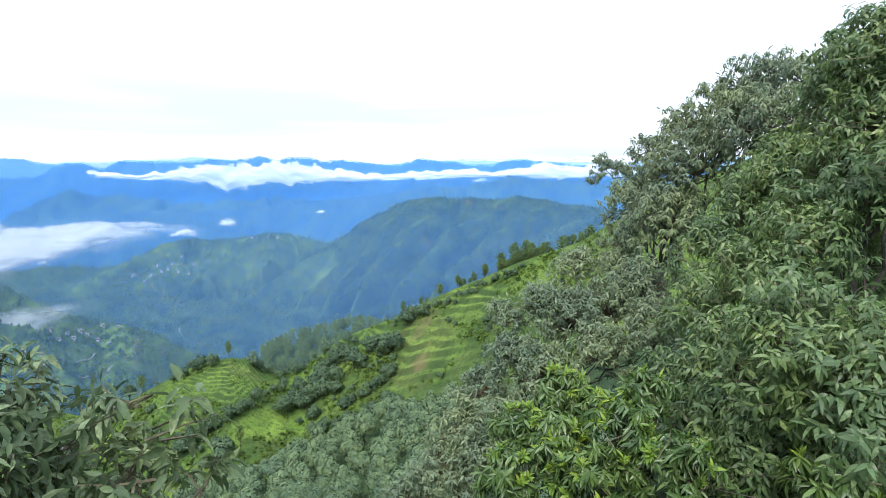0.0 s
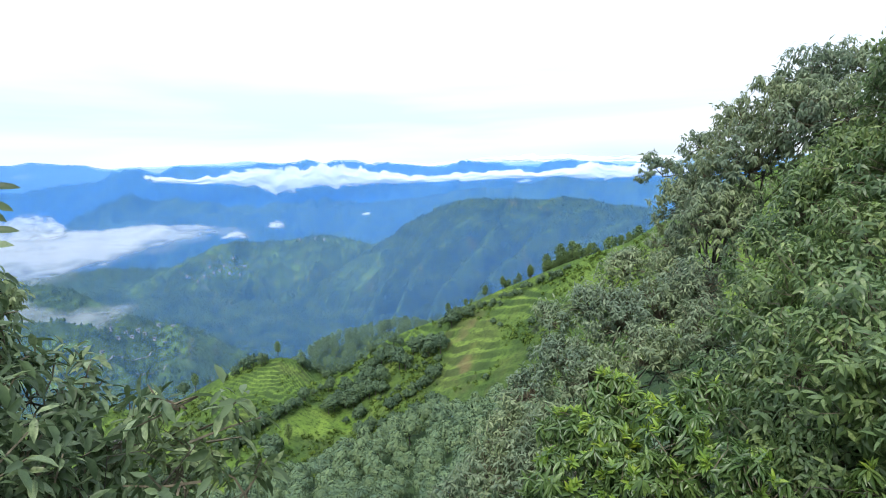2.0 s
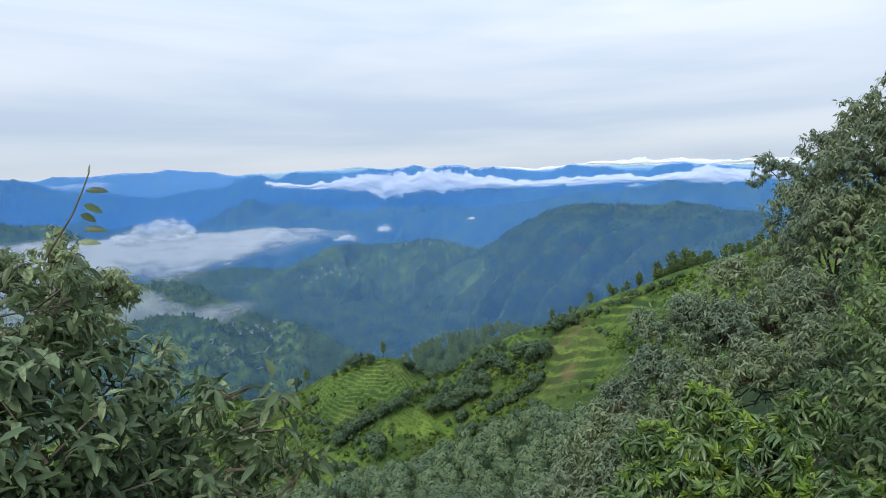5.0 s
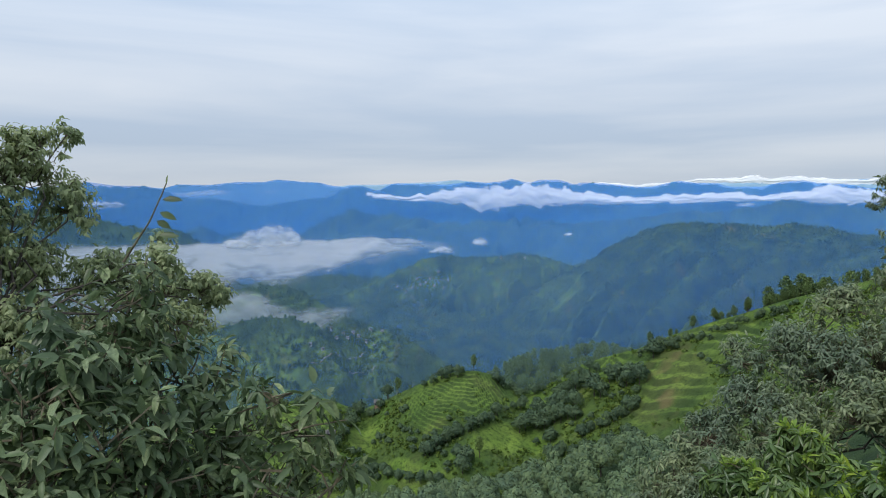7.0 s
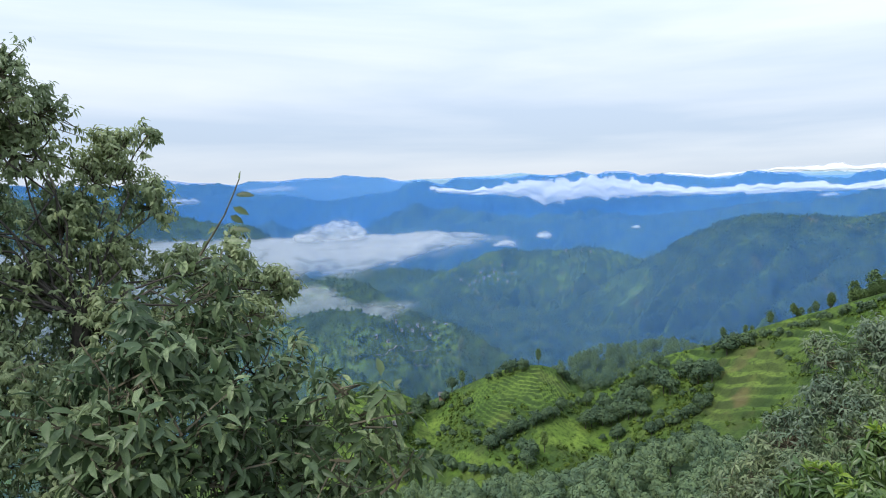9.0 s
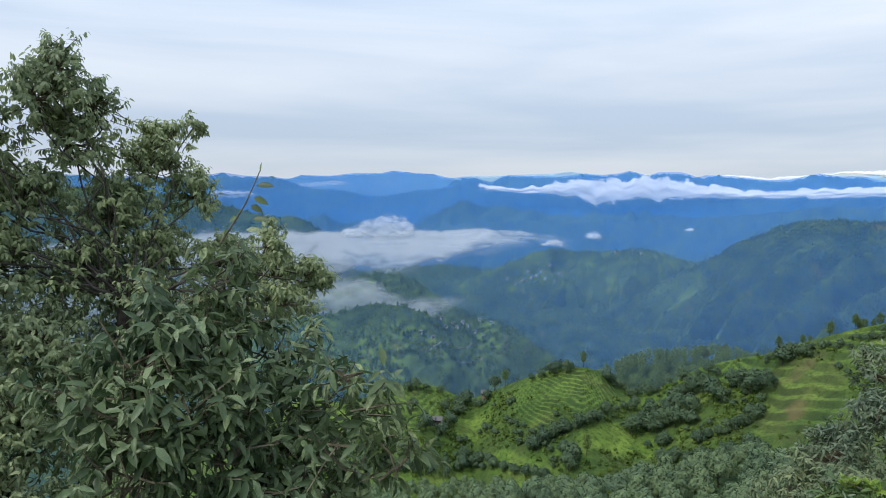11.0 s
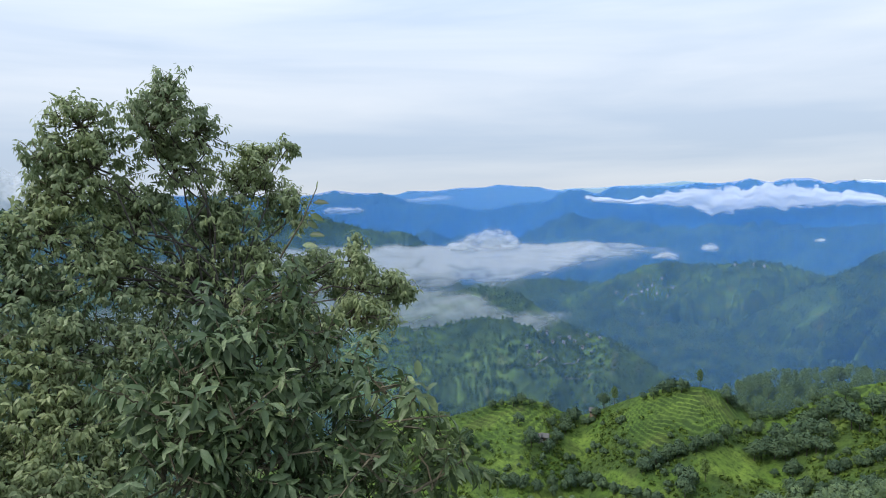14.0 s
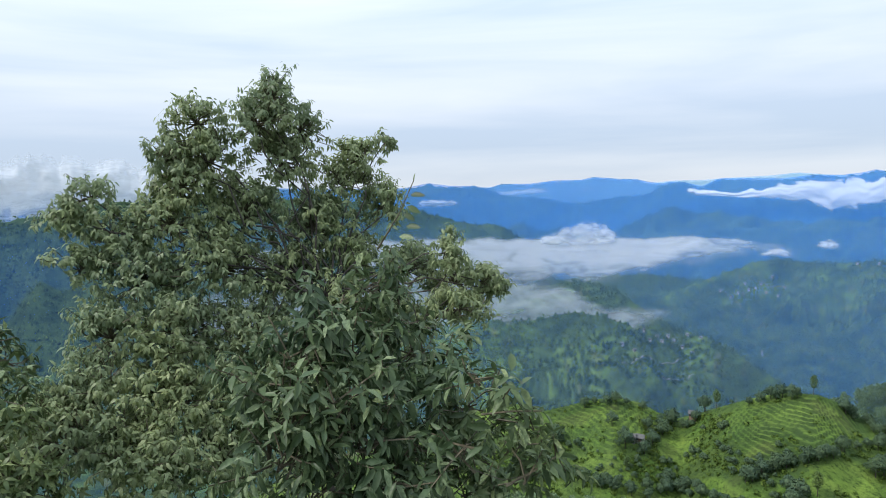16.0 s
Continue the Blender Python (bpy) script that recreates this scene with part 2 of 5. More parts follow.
# ---------------------------------------------------------------- the land: one sheet from underfoot to the horizon
# bearings in degrees to the left of +y, heights as angles seen from the standing place
SPUR_EL = [(-180, 4), (-60, 5), (-30, 2), (-20, -2), (-12.2, -7.2), (-6.7, -9.2), (-3.1, -10.8), (-0.8, -11.7), (1.2, -12.6), (3.3, -13.5), (5.0, -14.4), (7.8, -15.3), (10.1, -16.2), (12.0, -17.5), (13.5, -18.4), (15.0, -18.7),
           (17.1, -18.2), (18.3, -17.4), (19.7, -17.05), (21.8, -17.2), (23.4, -17.6), (25.5, -18.4), (27.7, -19.3), (28.8, -19.8), (30.4, -20.3), (32.0, -20.0), (33.6, -19.3), (35.8, -19.0), (37.6, -19.3), (40.5, -20.1), (42.6, -20.6), (44.7, -20.0), (47, -20.2), (54, -22), (70, -26), (100, -24), (180, 4)]
CANOPY_TOP = [(-30, -17), (-2.3, -20.0), (0.8, -20.7), (3.9, -21.1), (7.6, -22.1), (12.4, -24.0), (17.5, -25.3), (22.9, -26.7), (32, -27), (50, -27)]
GULLY_Z = [(-180, 0), (-60, -15), (-20, -40), (-12, -56), (0, -74), (8, -82), (15, -88), (25, -97), (35, -108), (45, -115), (70, -122), (110, -90), (180, 0)]
NEAR_R = [0, 1.2, 2.2, 5, 10, 30, 60, 100, 170]
NEAR_F = [0, 0, 0.012, 0.032, 0.075, 0.29, 0.53, 0.75, 1.0]
# each range: bearings and heights of its crest
PINE_SHOULDER_CREST = [(-60, -40), (-2, -26), (2, -18.5), (5, -15.9), (8, -15.2), (12, -15.7), (15.4, -16.6), (18, -17.8), (20, -19), (23, -20.5), (30, -27), (60, -40), (100, -50)]
KNOLL_CREST = [(-40, -24), (10, -22), (18, -19), (21.8, -17.1), (24, -15.6), (26.3, -14.2), (28.6, -13.2), (30.5, -12.8), (32.4, -11.9), (34.4, -10.7), (35.9, -9.6), (37.4, -9.1), (39.4, -8.9), (41, -9.1), (46.6, -9.6), (55, -10.5), (70, -13), (100, -14)]
FOREST_RIDGE_CREST = [(-60, -4.6), (-13.7, -4.25), (-11.4, -3.95), (-9.1, -3.5), (-6.7, -3.3), (-4.3, -3.55), (-1.8, -3.45), (0.7, -3.3), (3.3, -3.65), (5.4, -4.4), (6.9, -5.15), (8.5, -6.1), (10.6, -7.5), (12.7, -8.7), (14.8, -10.05), (16.9, -11.3), (19, -12.5), (21.1, -13.5), (25, -16), (40, -22)]
VILLAGE_RIDGE_CREST = [(-60, -8), (5, -7.7), (10.6, -7.35), (13.7, -6.6), (16.3, -6.4), (17.9, -6.6), (21, -6.85), (23, -6.5), (24.9, -6.95), (26.9, -7.85), (28.9, -8.75), (31.2, -9.6), (33.5, -10.2), (36, -12), (42, -15), (60, -18)]
LONG_RIDGE_CREST = [(-60, -1.5), (-10.4, -1.75), (-8.1, -1.66), (-6.7, -1.37), (-5.7, -1.38), (-4.2, -1.79), (-2.3, -1.96), (-1.8, -2.32), (0.8, -2.24), (2.8, -2.35), (5.9, -2.99), (8.5, -3.2), (13.7, -3.72), (20.9, -3.97), (24.8, -4.06), (28.7, -4.22), (33, -4.6), (42, -5.4), (60, -6)]
HUMP_RIDGE_CREST = [(-60, -2.2), (5.9, -2.0), (13.7, -2.37), (18.8, -2.4), (20.8, -1.78), (23, -1.42), (23.8, -1.46), (26.2, -1.1), (29.2, -0.6), (29.9, -0.4), (30.5, -0.25), (31.5, -0.22), (32.2, -0.45), (32.8, -0.97), (33.5, -1.15), (35.2, -1.37), (37.1, -1.53), (37.7, -1.85), (39.5, -1.9), (41.1, -1.66), (43.5, -1.24), (46.1, -1.2), (50.8, -1.04), (53.9, -0.73), (60, -0.6), (100, -1)]
PEAK_RANGE_CREST = [(-60, -0.2), (-13, -0.4), (-11.3, -0.37), (-9.9, -0.08), (-8, 0), (-7.1, 0.21), (-5.6, 0.11), (-4.2, -0.29), (-1.7, -0.3), (-0.7, 0), (0.8, 0), (2.3, 0.21), (3.4, -0.05), (4.4, -0.31), (5.9, -0.31), (8.5, 0), (10.5, 0.05), (11.1, -0.16), (11.6, 0.05), (12.4, 0.3), (14.2, 0.3), (15.1, 0), (15.7, 0.14), (16.7, 0.4), (17.5, 0.19), (18.8, 0.04), (20.8, 0.09), (22.8, -0.14),
                    (26.1, -0.06), (27.3, 0.0), (27.9, -0.12), (28.7, -0.6), (31, -1.2), (40, -1.95), (46, -1.0), (47.2, -0.5), (48.7, -0.24), (50.8, -0.2), (52.8, 0.1), (54.9, -0.28), (56.5, -0.33), (70, 0), (100, 0)]
LEFT_RANGE_CREST = [(-60, -1), (10, -1), (28, -0.8), (31.7, -0.45), (33.4, -0.16), (34.2, 0.05), (35.5, 0.09), (36.5, 0.2), (37.9, 0.32), (39.1, 0.08), (41.3, 0.1), (43.5, -0.15), (46.1, -0.12), (47.2, -0.45), (48.7, -0.6), (60, -1), (100, -1)]
LAST_RANGE_CREST = [(-60, 0.35), (-5, 0.3), (0, 0.0), (5, -0.3), (12, -0.3), (17, -0.1), (20, 0.1), (21.8, 0.3), (24, 0.1), (26, 0.03), (29, -0.14), (31, -0.13), (34, -0.4), (60, -0.4), (100, -0.4)]
LEFT_MOUNTAIN_CREST = [(36, -14), (42, -8), (44.6, -4.8), (45.5, -4.3), (46.2, -3.9), (48.8, -3.7), (50.3, -3.4), (51.9, -2.85), (54, -2.3), (60, -1.3), (66, -0.9), (74, -0.6), (79.5, -0.93), (82.7, -1.36), (87, -2.1), (95, -2.5), (110, -1)]
RANGES = [  # distance, front slope, back slope, depth of its folds, crest
    ("pine_shoulder", 430, 0.35, 0.6, 6, PINE_SHOULDER_CREST),
    ("knoll", 1000, 0.13, 0.5, 14, KNOLL_CREST),
    ("forest_ridge", 1600, 0.27, 0.4, 125, FOREST_RIDGE_CREST),
    ("village_ridge", 1950, 0.27, 0.4, 125, VILLAGE_RIDGE_CREST),
    ("long_ridge", 2500, 0.5, 0.4, 45, LONG_RIDGE_CREST),
    ("hump_ridge", 2950, 0.45, 0.4, 60, HUMP_RIDGE_CREST),
    ("peak_range", 3230, 0.3, 0.5, 60, PEAK_RANGE_CREST),
    ("left_range", 3900, 0.3, 0.5, 60, LEFT_RANGE_CREST),
    ("last_range", 4700, 0.2, 0.5, 12, LAST_RANGE_CREST),
    ("left_mountain", 1300, 0.5, 0.5, 70, LEFT_MOUNTAIN_CREST),
]


def spur_distance(az):
    return table(az, [(-180, 240), (-20, 250), (-5, 280), (8, 310), (14, 318), (20, 304), (26, 312), (30, 330), (36, 318), (45, 330), (180, 240)])


def plots(az, el, which):
    """How far a place belongs to the given plots: bearing, height angle and their half widths."""
    return np.clip(sum(1.7 * np.exp(-(((az - a) / da) ** 2) - ((el - e) / de) ** 2) for a, e, da, de in which), 0, 1)


TERRACED = [(20.0, -19.0, 2.7, 1.9), (2.0, -17.2, 2.7, 3.0), (8.4, -15.7, 3.2, 0.8), (-3.2, -12.6, 3.6, 1.6), (36.5, -21.3, 3.6, 2.2), (44, -22, 2.6, 1.8), (24.5, -20.5, 1.8, 2.0)]
MEADOWS = [(17.4, -22.7, 2.3, 1.2), (20.4, -24.6, 1.6, 0.9), (27.0, -25.4, 3.0, 1.0), (14.8, -21.3, 0.9, 0.5), (13.8, -23.0, 1.2, 0.7), (30.4, -22.4, 1.5, 0.8)]


def worked(az, r):
    """Where the spur is terraced for crops or mown."""
    z = base_spur(az, r)[0]
    el = np.degrees(np.arctan2(z - EYE, r))
    return np.maximum(plots(az, el, TERRACED), plots(az, el, MEADOWS))


def base_spur(az, r):
    """The slope underfoot, the gully and the spur beyond, without terraces; and the crest's distance."""
    x, y = -r * np.sin(np.radians(az)), r * np.cos(np.radians(az))
    rs, es, gz = spur_distance(az), table(az, SPUR_EL), table(az, GULLY_Z)
    zs = EYE + rs * np.tan(np.radians(es))
    near = gz * np.interp(r, NEAR_R, NEAR_F)
    foot = np.maximum(rs - 78, 175)
    zg = EYE + foot * np.tan(np.radians(table(az, CANOPY_TOP) - 1.4))
    zg = zg + (gz - zg) * smooth01(np.abs(az - 18), 38, 70)
    down = gz + (zg - gz) * np.clip((r - 170) / (foot - 170), 0, 1)
    k = np.clip((r - foot) / (rs - foot), 0, 1)
    face = zg + (zs - zg) * (1.25 * k - 0.25 * k * k)
    back = zs - (r - rs) * 0.55
    z = np.where(r < 170, near, np.where(r < foot, down, np.where(r < rs, face, back)))
    z = z + fbm(x / 45, y / 45, 4, 3) * 3.0 * smooth01(r, 60, 170) * (1 - smooth01(r, rs - 45, rs - 5)) * (r < rs)
    z = z + fbm(x / 14, y / 14, 3, 6) * 0.9 * smooth01(r, 150, 200) * (1 - smooth01(r, rs - 8, rs)) * (r < rs)
    return z, rs


def land(az, r):
    """Height of the land, and how much of it is field (with paler sunlit ribs) or bare soil, at bearings az (degrees)
    and distances r.
    """
    x, y = -r * np.sin(np.radians(az)), r * np.cos(np.radians(az))
    z, rs = base_spur(az, r)
    el = np.degrees(np.arctan2(z - EYE, np.maximum(r, 0.1)))
    # grass, scrub and terraces on the spur
    ragged_az, ragged_el = az + 1.6 * fbm(x / 22, y / 22, 3, 47), el + 0.9 * fbm(x / 16, y / 16, 3, 48)
    on_spur = smooth01(r, rs - 95, rs - 80) * (r < rs + 30)
    crops, mown = plots(ragged_az, ragged_el, TERRACED) * on_spur, plots(ragged_az, ragged_el, MEADOWS) * on_spur
    field = on_spur * (0.36 + 0.45 * smooth01(fbm(x / 24 + 5, y / 24, 4, 11), -0.25, 0.2))
    field = np.maximum(field, np.maximum(crops * 0.9, mown))
    step = 1.15 + 0.75 * smooth01(-az, -14, -6)
    turn = smooth01(-az, -12, -7)
    q = (z + 1.9 * az * turn + fbm(x / 40, y / 40, 4, 23, 0.55) * (4.2 - 1.4 * turn)) / step
    fr = q - np.floor(q)
    terr = on_spur * np.clip(crops + 0.3 * smooth01(fbm(x / 45, y / 45, 3, 31), -0.2, 0.1) * (1 - mown), 0, 1) * (r < rs - 1)
    z = z + (smooth01(fr, 0.55, 0.95) - fr) * step * terr
    riser = terr * smooth01(fr, 0.46, 0.56) * (1 - smooth01(fr, 0.93, 1.0)) * (0.7 + 0.3 * smooth01(fbm(x / 7, y / 7, 3, 37), -0.2, 0.15))
    field = field * (1 - 0.82 * riser) * (0.75 + 0.25 * smooth01(fbm(x / 9, y / 9, 4, 39), -0.25, 0.1))
    dry = plots(ragged_az, ragged_el, [(2.6, -17.8, 1.6, 1.6), (3.6, -19.6, 1.2, 1.4), (0.6, -15.6, 1.4, 1.0)])
    path = np.exp(-(((el + 16.8 + (5.6 - az) * -1.3) / 0.35) ** 2)) * plots(az, el, [(5.5, -18.2, 0.9, 1.3)])
    soil = on_spur * np.clip(smooth01(fbm(x / 10, y / 10, 4, 41), 0.12, 0.5) * (0.1 + 0.4 * dry) + 0.3 * path + 0.1 * dry, 0, 1)
    # the ranges beyond
    far = np.full_like(z, -345.0) + fbm(x / 260, y / 260, 4, 5) * 50
    ffield, fsoil = np.zeros_like(z), np.zeros_like(z)
    for name, dist, front, rear, depth, heights in RANGES if (r > rs).any() else []:
        rr = dist * (1 + 0.035 * fbm(az / 9, az * 0, 2, int(dist) + 7))
        d = rr - r
        away = smooth01(np.abs(d), 20, 300)
        warp = (fbm(x / 230, y / 230, 3, int(dist) + 13) * 5.0 + fbm(x / 60, y / 60, 2, int(dist) + 19) * 1.2) * away * (0.4 if name == "forest_ridge" else 1.0)
        e = table(az + warp, heights) + fbm(az / 0.7, az * 0 + dist, 4, int(dist)) * (0.1 if dist > 2800 else 0.16) * np.exp(-np.abs(d) / 60)
        crest = EYE + rr * np.tan(np.radians(e))
        fold = np.abs(fbm((az + warp) / 4.2 + d / 1500, d / 1100, 4, int(dist) + 3, 0.55)) * 2.2 + fbm(x / 90, y / 90, 3, int(dist) + 5) * 0.35
        if name == "forest_ridge":
            wob = fbm(x / 260, y / 260, 3, int(dist) + 29)
            u, w = (az - d * 0.0215) / 4.6 + wob * 0.45, (az - d * 0.035) / 1.7 + wob * 0.9
            fold = fold * 0.1 + (1 - np.abs((u - np.floor(u)) * 2 - 1)) * 0.7 + (1 - np.abs((w - np.floor(w)) * 2 - 1)) * 0.16
        elif name not in ("pine_shoulder", "knoll", "last_range"):
            wob = fbm(x / 300, y / 300, 3, int(dist) + 29)
            u, w = (az - d * 0.014) / (4.6 if dist < 2400 else 3.2) + wob * 0.4, (az + d * 0.01) / 2.3 + wob * 0.9
            fold = fold * 0.3 + (1 - np.abs((u - np.floor(u)) * 2 - 1)) * 0.5 + (1 - np.abs((w - np.floor(w)) * 2 - 1)) * 0.07
        # crests of the folds, painted paler below as if sunlit, gullies left dark
        lit_rib = 1 - np.clip(fold, 0, 1)
        zi = np.where(d > 0, crest - front * d - depth * fold * smooth01(d, 0, 300 if name == "forest_ridge" else 230), crest + rear * d)
        if name in ("knoll", "village_ridge"):
            q = zi / 5.0 + fbm(x / 90, y / 90, 3, 77) * 0.8
            fr = q - np.floor(q)
            tilled = smooth01(fbm(x / 130, y / 130, 4, 91), -0.34, -0.02)
            zi = zi + (smooth01(fr, 0.5, 0.9) - fr) * 4.6 * tilled
            cover = tilled * (0.25 + 0.75 * smooth01(fbm(az / 0.8, zi / 7.0, 4, 57, 0.6), -0.12, 0.16)) * (1 - 0.85 * smooth01(fr, 0.42, 0.56) * (1 - smooth01(fr, 0.92, 1)))
            cover = cover * ((1 - smooth01(d, 260, 520)) * 0.68 if name == "village_ridge" else 0.64)
            bare = smooth01(fbm(az / 0.7, zi / 5.0, 4, 63), 0.34, 0.5) * 0.22 * tilled
        elif name == "forest_ridge":
            cover = smooth01(fbm(x / 160, y / 160, 5, 67), 0.2, 0.45) * 0.2 + 0.3 * smooth01(lit_rib, 0.55, 0.92) * smooth01(fbm(az / 0.6, zi / 9.0, 4, 83), -0.2, 0.15)
            bare = smooth01(fbm(x / 60, y / 60, 4, 73), 0.47, 0.55) * 0.4
        else:
            # open patches, plus sunlit relief put into the colour along the ribs
            cover = (smooth01(fbm(x / 170, y / 170, 5, 61), 0.0, 0.35) * 0.5 + 0.35 * smooth01(lit_rib, 0.6, 0.95)) * (0.15 if name == "left_mountain" else 0.45)
            bare = np.zeros_like(z)
        up = zi > far
        far, ffield, fsoil = np.where(up, zi, far), np.where(up, cover, ffield), np.where(up, bare, fsoil)
    beyond = (r > rs) & (far > z)
    rough = (hash2(np.round(az * 7), np.round(np.log(r + 1e-3) * 260), 9) - 0.5) * np.clip(r / 1600, 0.3, 2.2) * 7.0 * (1 - 0.6 * ffield)
    z = np.where(beyond, far + rough * smooth01(r, 420, 700), z)
    field = np.where(beyond, ffield, np.where(r > rs, field * 0.4, field))
    soil = np.where(beyond, fsoil, soil)
    return z, field, soil


def ground_at(x, y):
    az, r = np.degrees(np.arctan2(-x, y)), np.hypot(x, y)
    return float(land(np.array([az]), np.array([r]))[0][0])


def build_ground():
    az = np.concatenate([np.arange(-180, -42, 6.0), np.arange(-42, -16, 0.8), np.arange(-16, 58, 0.19), np.arange(58, 96, 0.5), np.arange(96, 180.1, 6.0)])
    r = np.concatenate([[0.0], np.geomspace(0.6, 100, 70)[:-1], np.concatenate([np.arange(100, 200, 2.5), np.arange(200, 344, 0.75), np.arange(344, 372, 2.0)]), np.geomspace(372, 1000, 130)[1:], np.geomspace(1000, 2050, 140)[1:], np.geomspace(2050, 4950, 90)[1:]])
    A, R = np.meshgrid(az, r)
    Z, field, soil = land(A, R)
    X, Y = -R * np.sin(np.radians(A)), R * np.cos(np.radians(A))
    na, nr = len(az), len(r)
    i = (np.arange(nr - 1)[:, None] * na + np.arange(na - 1)[None]).ravel()
    quads = np.stack([i, i + na, i + na + 1, i + 1], 1)
    me = array_mesh("ground", np.stack([X, Y, Z], -1).reshape(-1, 3), quads, M_TERRAIN, True)
    add_layer(me, "field", field)
    add_layer(me, "soil", soil)
    return tagged(new("ground", me), "green terraced hillside falling to forested valley and blue ranges", "hillside", kind="structure")


ground = build_ground()


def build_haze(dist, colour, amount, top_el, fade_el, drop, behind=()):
    """Blue sheet imitating haze across the valley, as high as the ranges behind it."""
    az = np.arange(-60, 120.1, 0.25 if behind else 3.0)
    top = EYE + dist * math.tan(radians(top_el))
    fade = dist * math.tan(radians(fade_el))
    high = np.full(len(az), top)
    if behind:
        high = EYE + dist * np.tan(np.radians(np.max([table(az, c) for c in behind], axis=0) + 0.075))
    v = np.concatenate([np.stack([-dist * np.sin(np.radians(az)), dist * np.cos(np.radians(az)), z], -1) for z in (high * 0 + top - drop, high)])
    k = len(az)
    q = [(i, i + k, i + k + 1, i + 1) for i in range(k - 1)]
    me = array_mesh("haze", v, q, haze_material("haze_sheet", colour, amount, top, fade))
    return tagged(new("haze", me), "thin blue see-through sheet imitating mountain haze over the valley", "haze", kind="backdrop")


# sheet tints that lay haze over the ranges, paler with distance
HAZE_TINT = (0.08, 0.32, 0.92)
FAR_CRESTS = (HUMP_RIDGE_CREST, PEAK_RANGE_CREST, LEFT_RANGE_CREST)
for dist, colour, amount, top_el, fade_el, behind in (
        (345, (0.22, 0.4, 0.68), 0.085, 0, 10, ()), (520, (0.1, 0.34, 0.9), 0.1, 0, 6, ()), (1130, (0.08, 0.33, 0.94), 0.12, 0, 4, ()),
        (2250, HAZE_TINT, 0.34, 1.5, 0.4, FAR_CRESTS), (2730, (0.12, 0.40, 1.0), 0.37, 1.5, 0.4, FAR_CRESTS), (3480, (0.36, 0.64, 1.0), 0.46, 1.5, 0.4, (LEFT_RANGE_CREST, LAST_RANGE_CREST)), (4250, (0.55, 0.76, 1.0), 0.5, 1.5, 0.4, (LAST_RANGE_CREST,))):
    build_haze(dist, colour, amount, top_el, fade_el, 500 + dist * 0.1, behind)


# ---------------------------------------------------------------- clouds
def build_fog(name, label, dist, az0, az1, shape, mat, bulge=40, seed=1, soft_end=5, puff=0.15, heap=True, power=0.55):
    """A drifting bank: a billowing sheet, thick in its middle. shape: (bearing, low, high) heights as angles."""
    s = np.array(sorted(shape))
    az, u = np.arange(az0, az1 + 0.01, 0.18), np.linspace(0, 1, 26)
    A, U = np.meshgrid(az, u)
    lo, hi = np.interp(A, s[:, 0], s[:, 1]), np.interp(A, s[:, 0], s[:, 2])
    tall = hi - lo
    hi = hi + tall * puff * fbm(A / 0.8, A * 0 + seed, 4, seed, 0.65)
    lo = lo + tall * puff * 0.6 * fbm(A / 1.1, A * 0 + seed, 4, seed + 50, 0.6)
    e = lo + (hi - lo) * U
    rr = dist + bulge * (fbm(A / 1.7, U * 3, 4, seed)) - bulge * np.sin(U * np.pi) + U * bulge
    P = np.stack([-rr * np.sin(np.radians(A)), rr * np.cos(np.radians(A)), EYE + rr * np.tan(np.radians(e))], -1)
    w = np.sin(np.pi * U) ** power if heap else smooth01(U, 0.0, 0.6) * (1 - smooth01(U, 0.88, 1.0))
    ends = smooth01(A, az0, az0 + soft_end) * (1 - smooth01(A, az1 - min(4, soft_end), az1))
    n = len(az)
    i = (np.arange(len(u) - 1)[:, None] * n + np.arange(n - 1)[None]).ravel()
    me = array_mesh(name, P.reshape(-1, 3), np.stack([i, i + 1, i + n + 1, i + n], 1), mat, True)
    add_layer(me, "thick", w * ends)
    return tagged(new(name, me), label, "cloud", kind="stuff")


M_FOG = cloud_material("fog", 0.75, 1.9, 0.02, 0.94, (0.76, 0.79, 0.84), 3.5)
M_PUFF = cloud_material("puff", 1.0, 2.15, 0.045, 0.88, (0.86, 0.88, 0.91), 2.5)
M_WISP = cloud_material("wisp", 0.9, 2.2, 0.018, 0.68, (0.72, 0.76, 0.82), 3.0)
M_CUMULUS = cloud_material("cumulus", 1.0, 1.42, 0.024, 1.0)
build_fog("cloud_bank", "white bank of valley cloud lying below the ridges", 1110, 20, 73,
          [(20, -6.2, -5.7), (24, -6.5, -5.2), (26.5, -7.0, -4.85), (31, -8.0, -4.65), (33.4, -8.8, -4.85), (36, -9.6, -4.85), (42, -10, -4.8), (47, -10.2, -4.75), (53, -10.5, -4.7), (60, -12, -4.6), (68, -12, -5.2), (73, -10, -6.0)], M_FOG, 2, 5, 13, 0.03, False)
build_fog("cloud_puff", "small white billow rising from the bank of valley cloud", 1108, 35.2, 43.2,
          [(35.2, -5.8, -4.9), (36.4, -5.8, -4.0), (37.6, -5.8, -3.5), (39, -5.8, -3.55), (40.4, -5.8, -4.0), (41.6, -5.8, -4.5), (43.2, -5.8, -4.9)], M_PUFF, 3, 61, 1.2, 0.14, True, 0.5)
build_fog("cloud_wisp", "torn grey wisp of mist drifting over the valley hill", 860, 26.5, 76,
          [(26.5, -11.2, -10.3), (29.1, -11.6, -10.1), (31.9, -12.5, -10.6), (34.4, -13.5, -11.0), (36.4, -14.2, -11.2), (40.5, -13.4, -9.0), (44, -13.4, -8.4), (48, -13.8, -8.0), (62, -14.8, -7.6), (70, -14.4, -8.5), (76, -13, -9.5)], M_WISP, 6, 9, 11, 0.05)
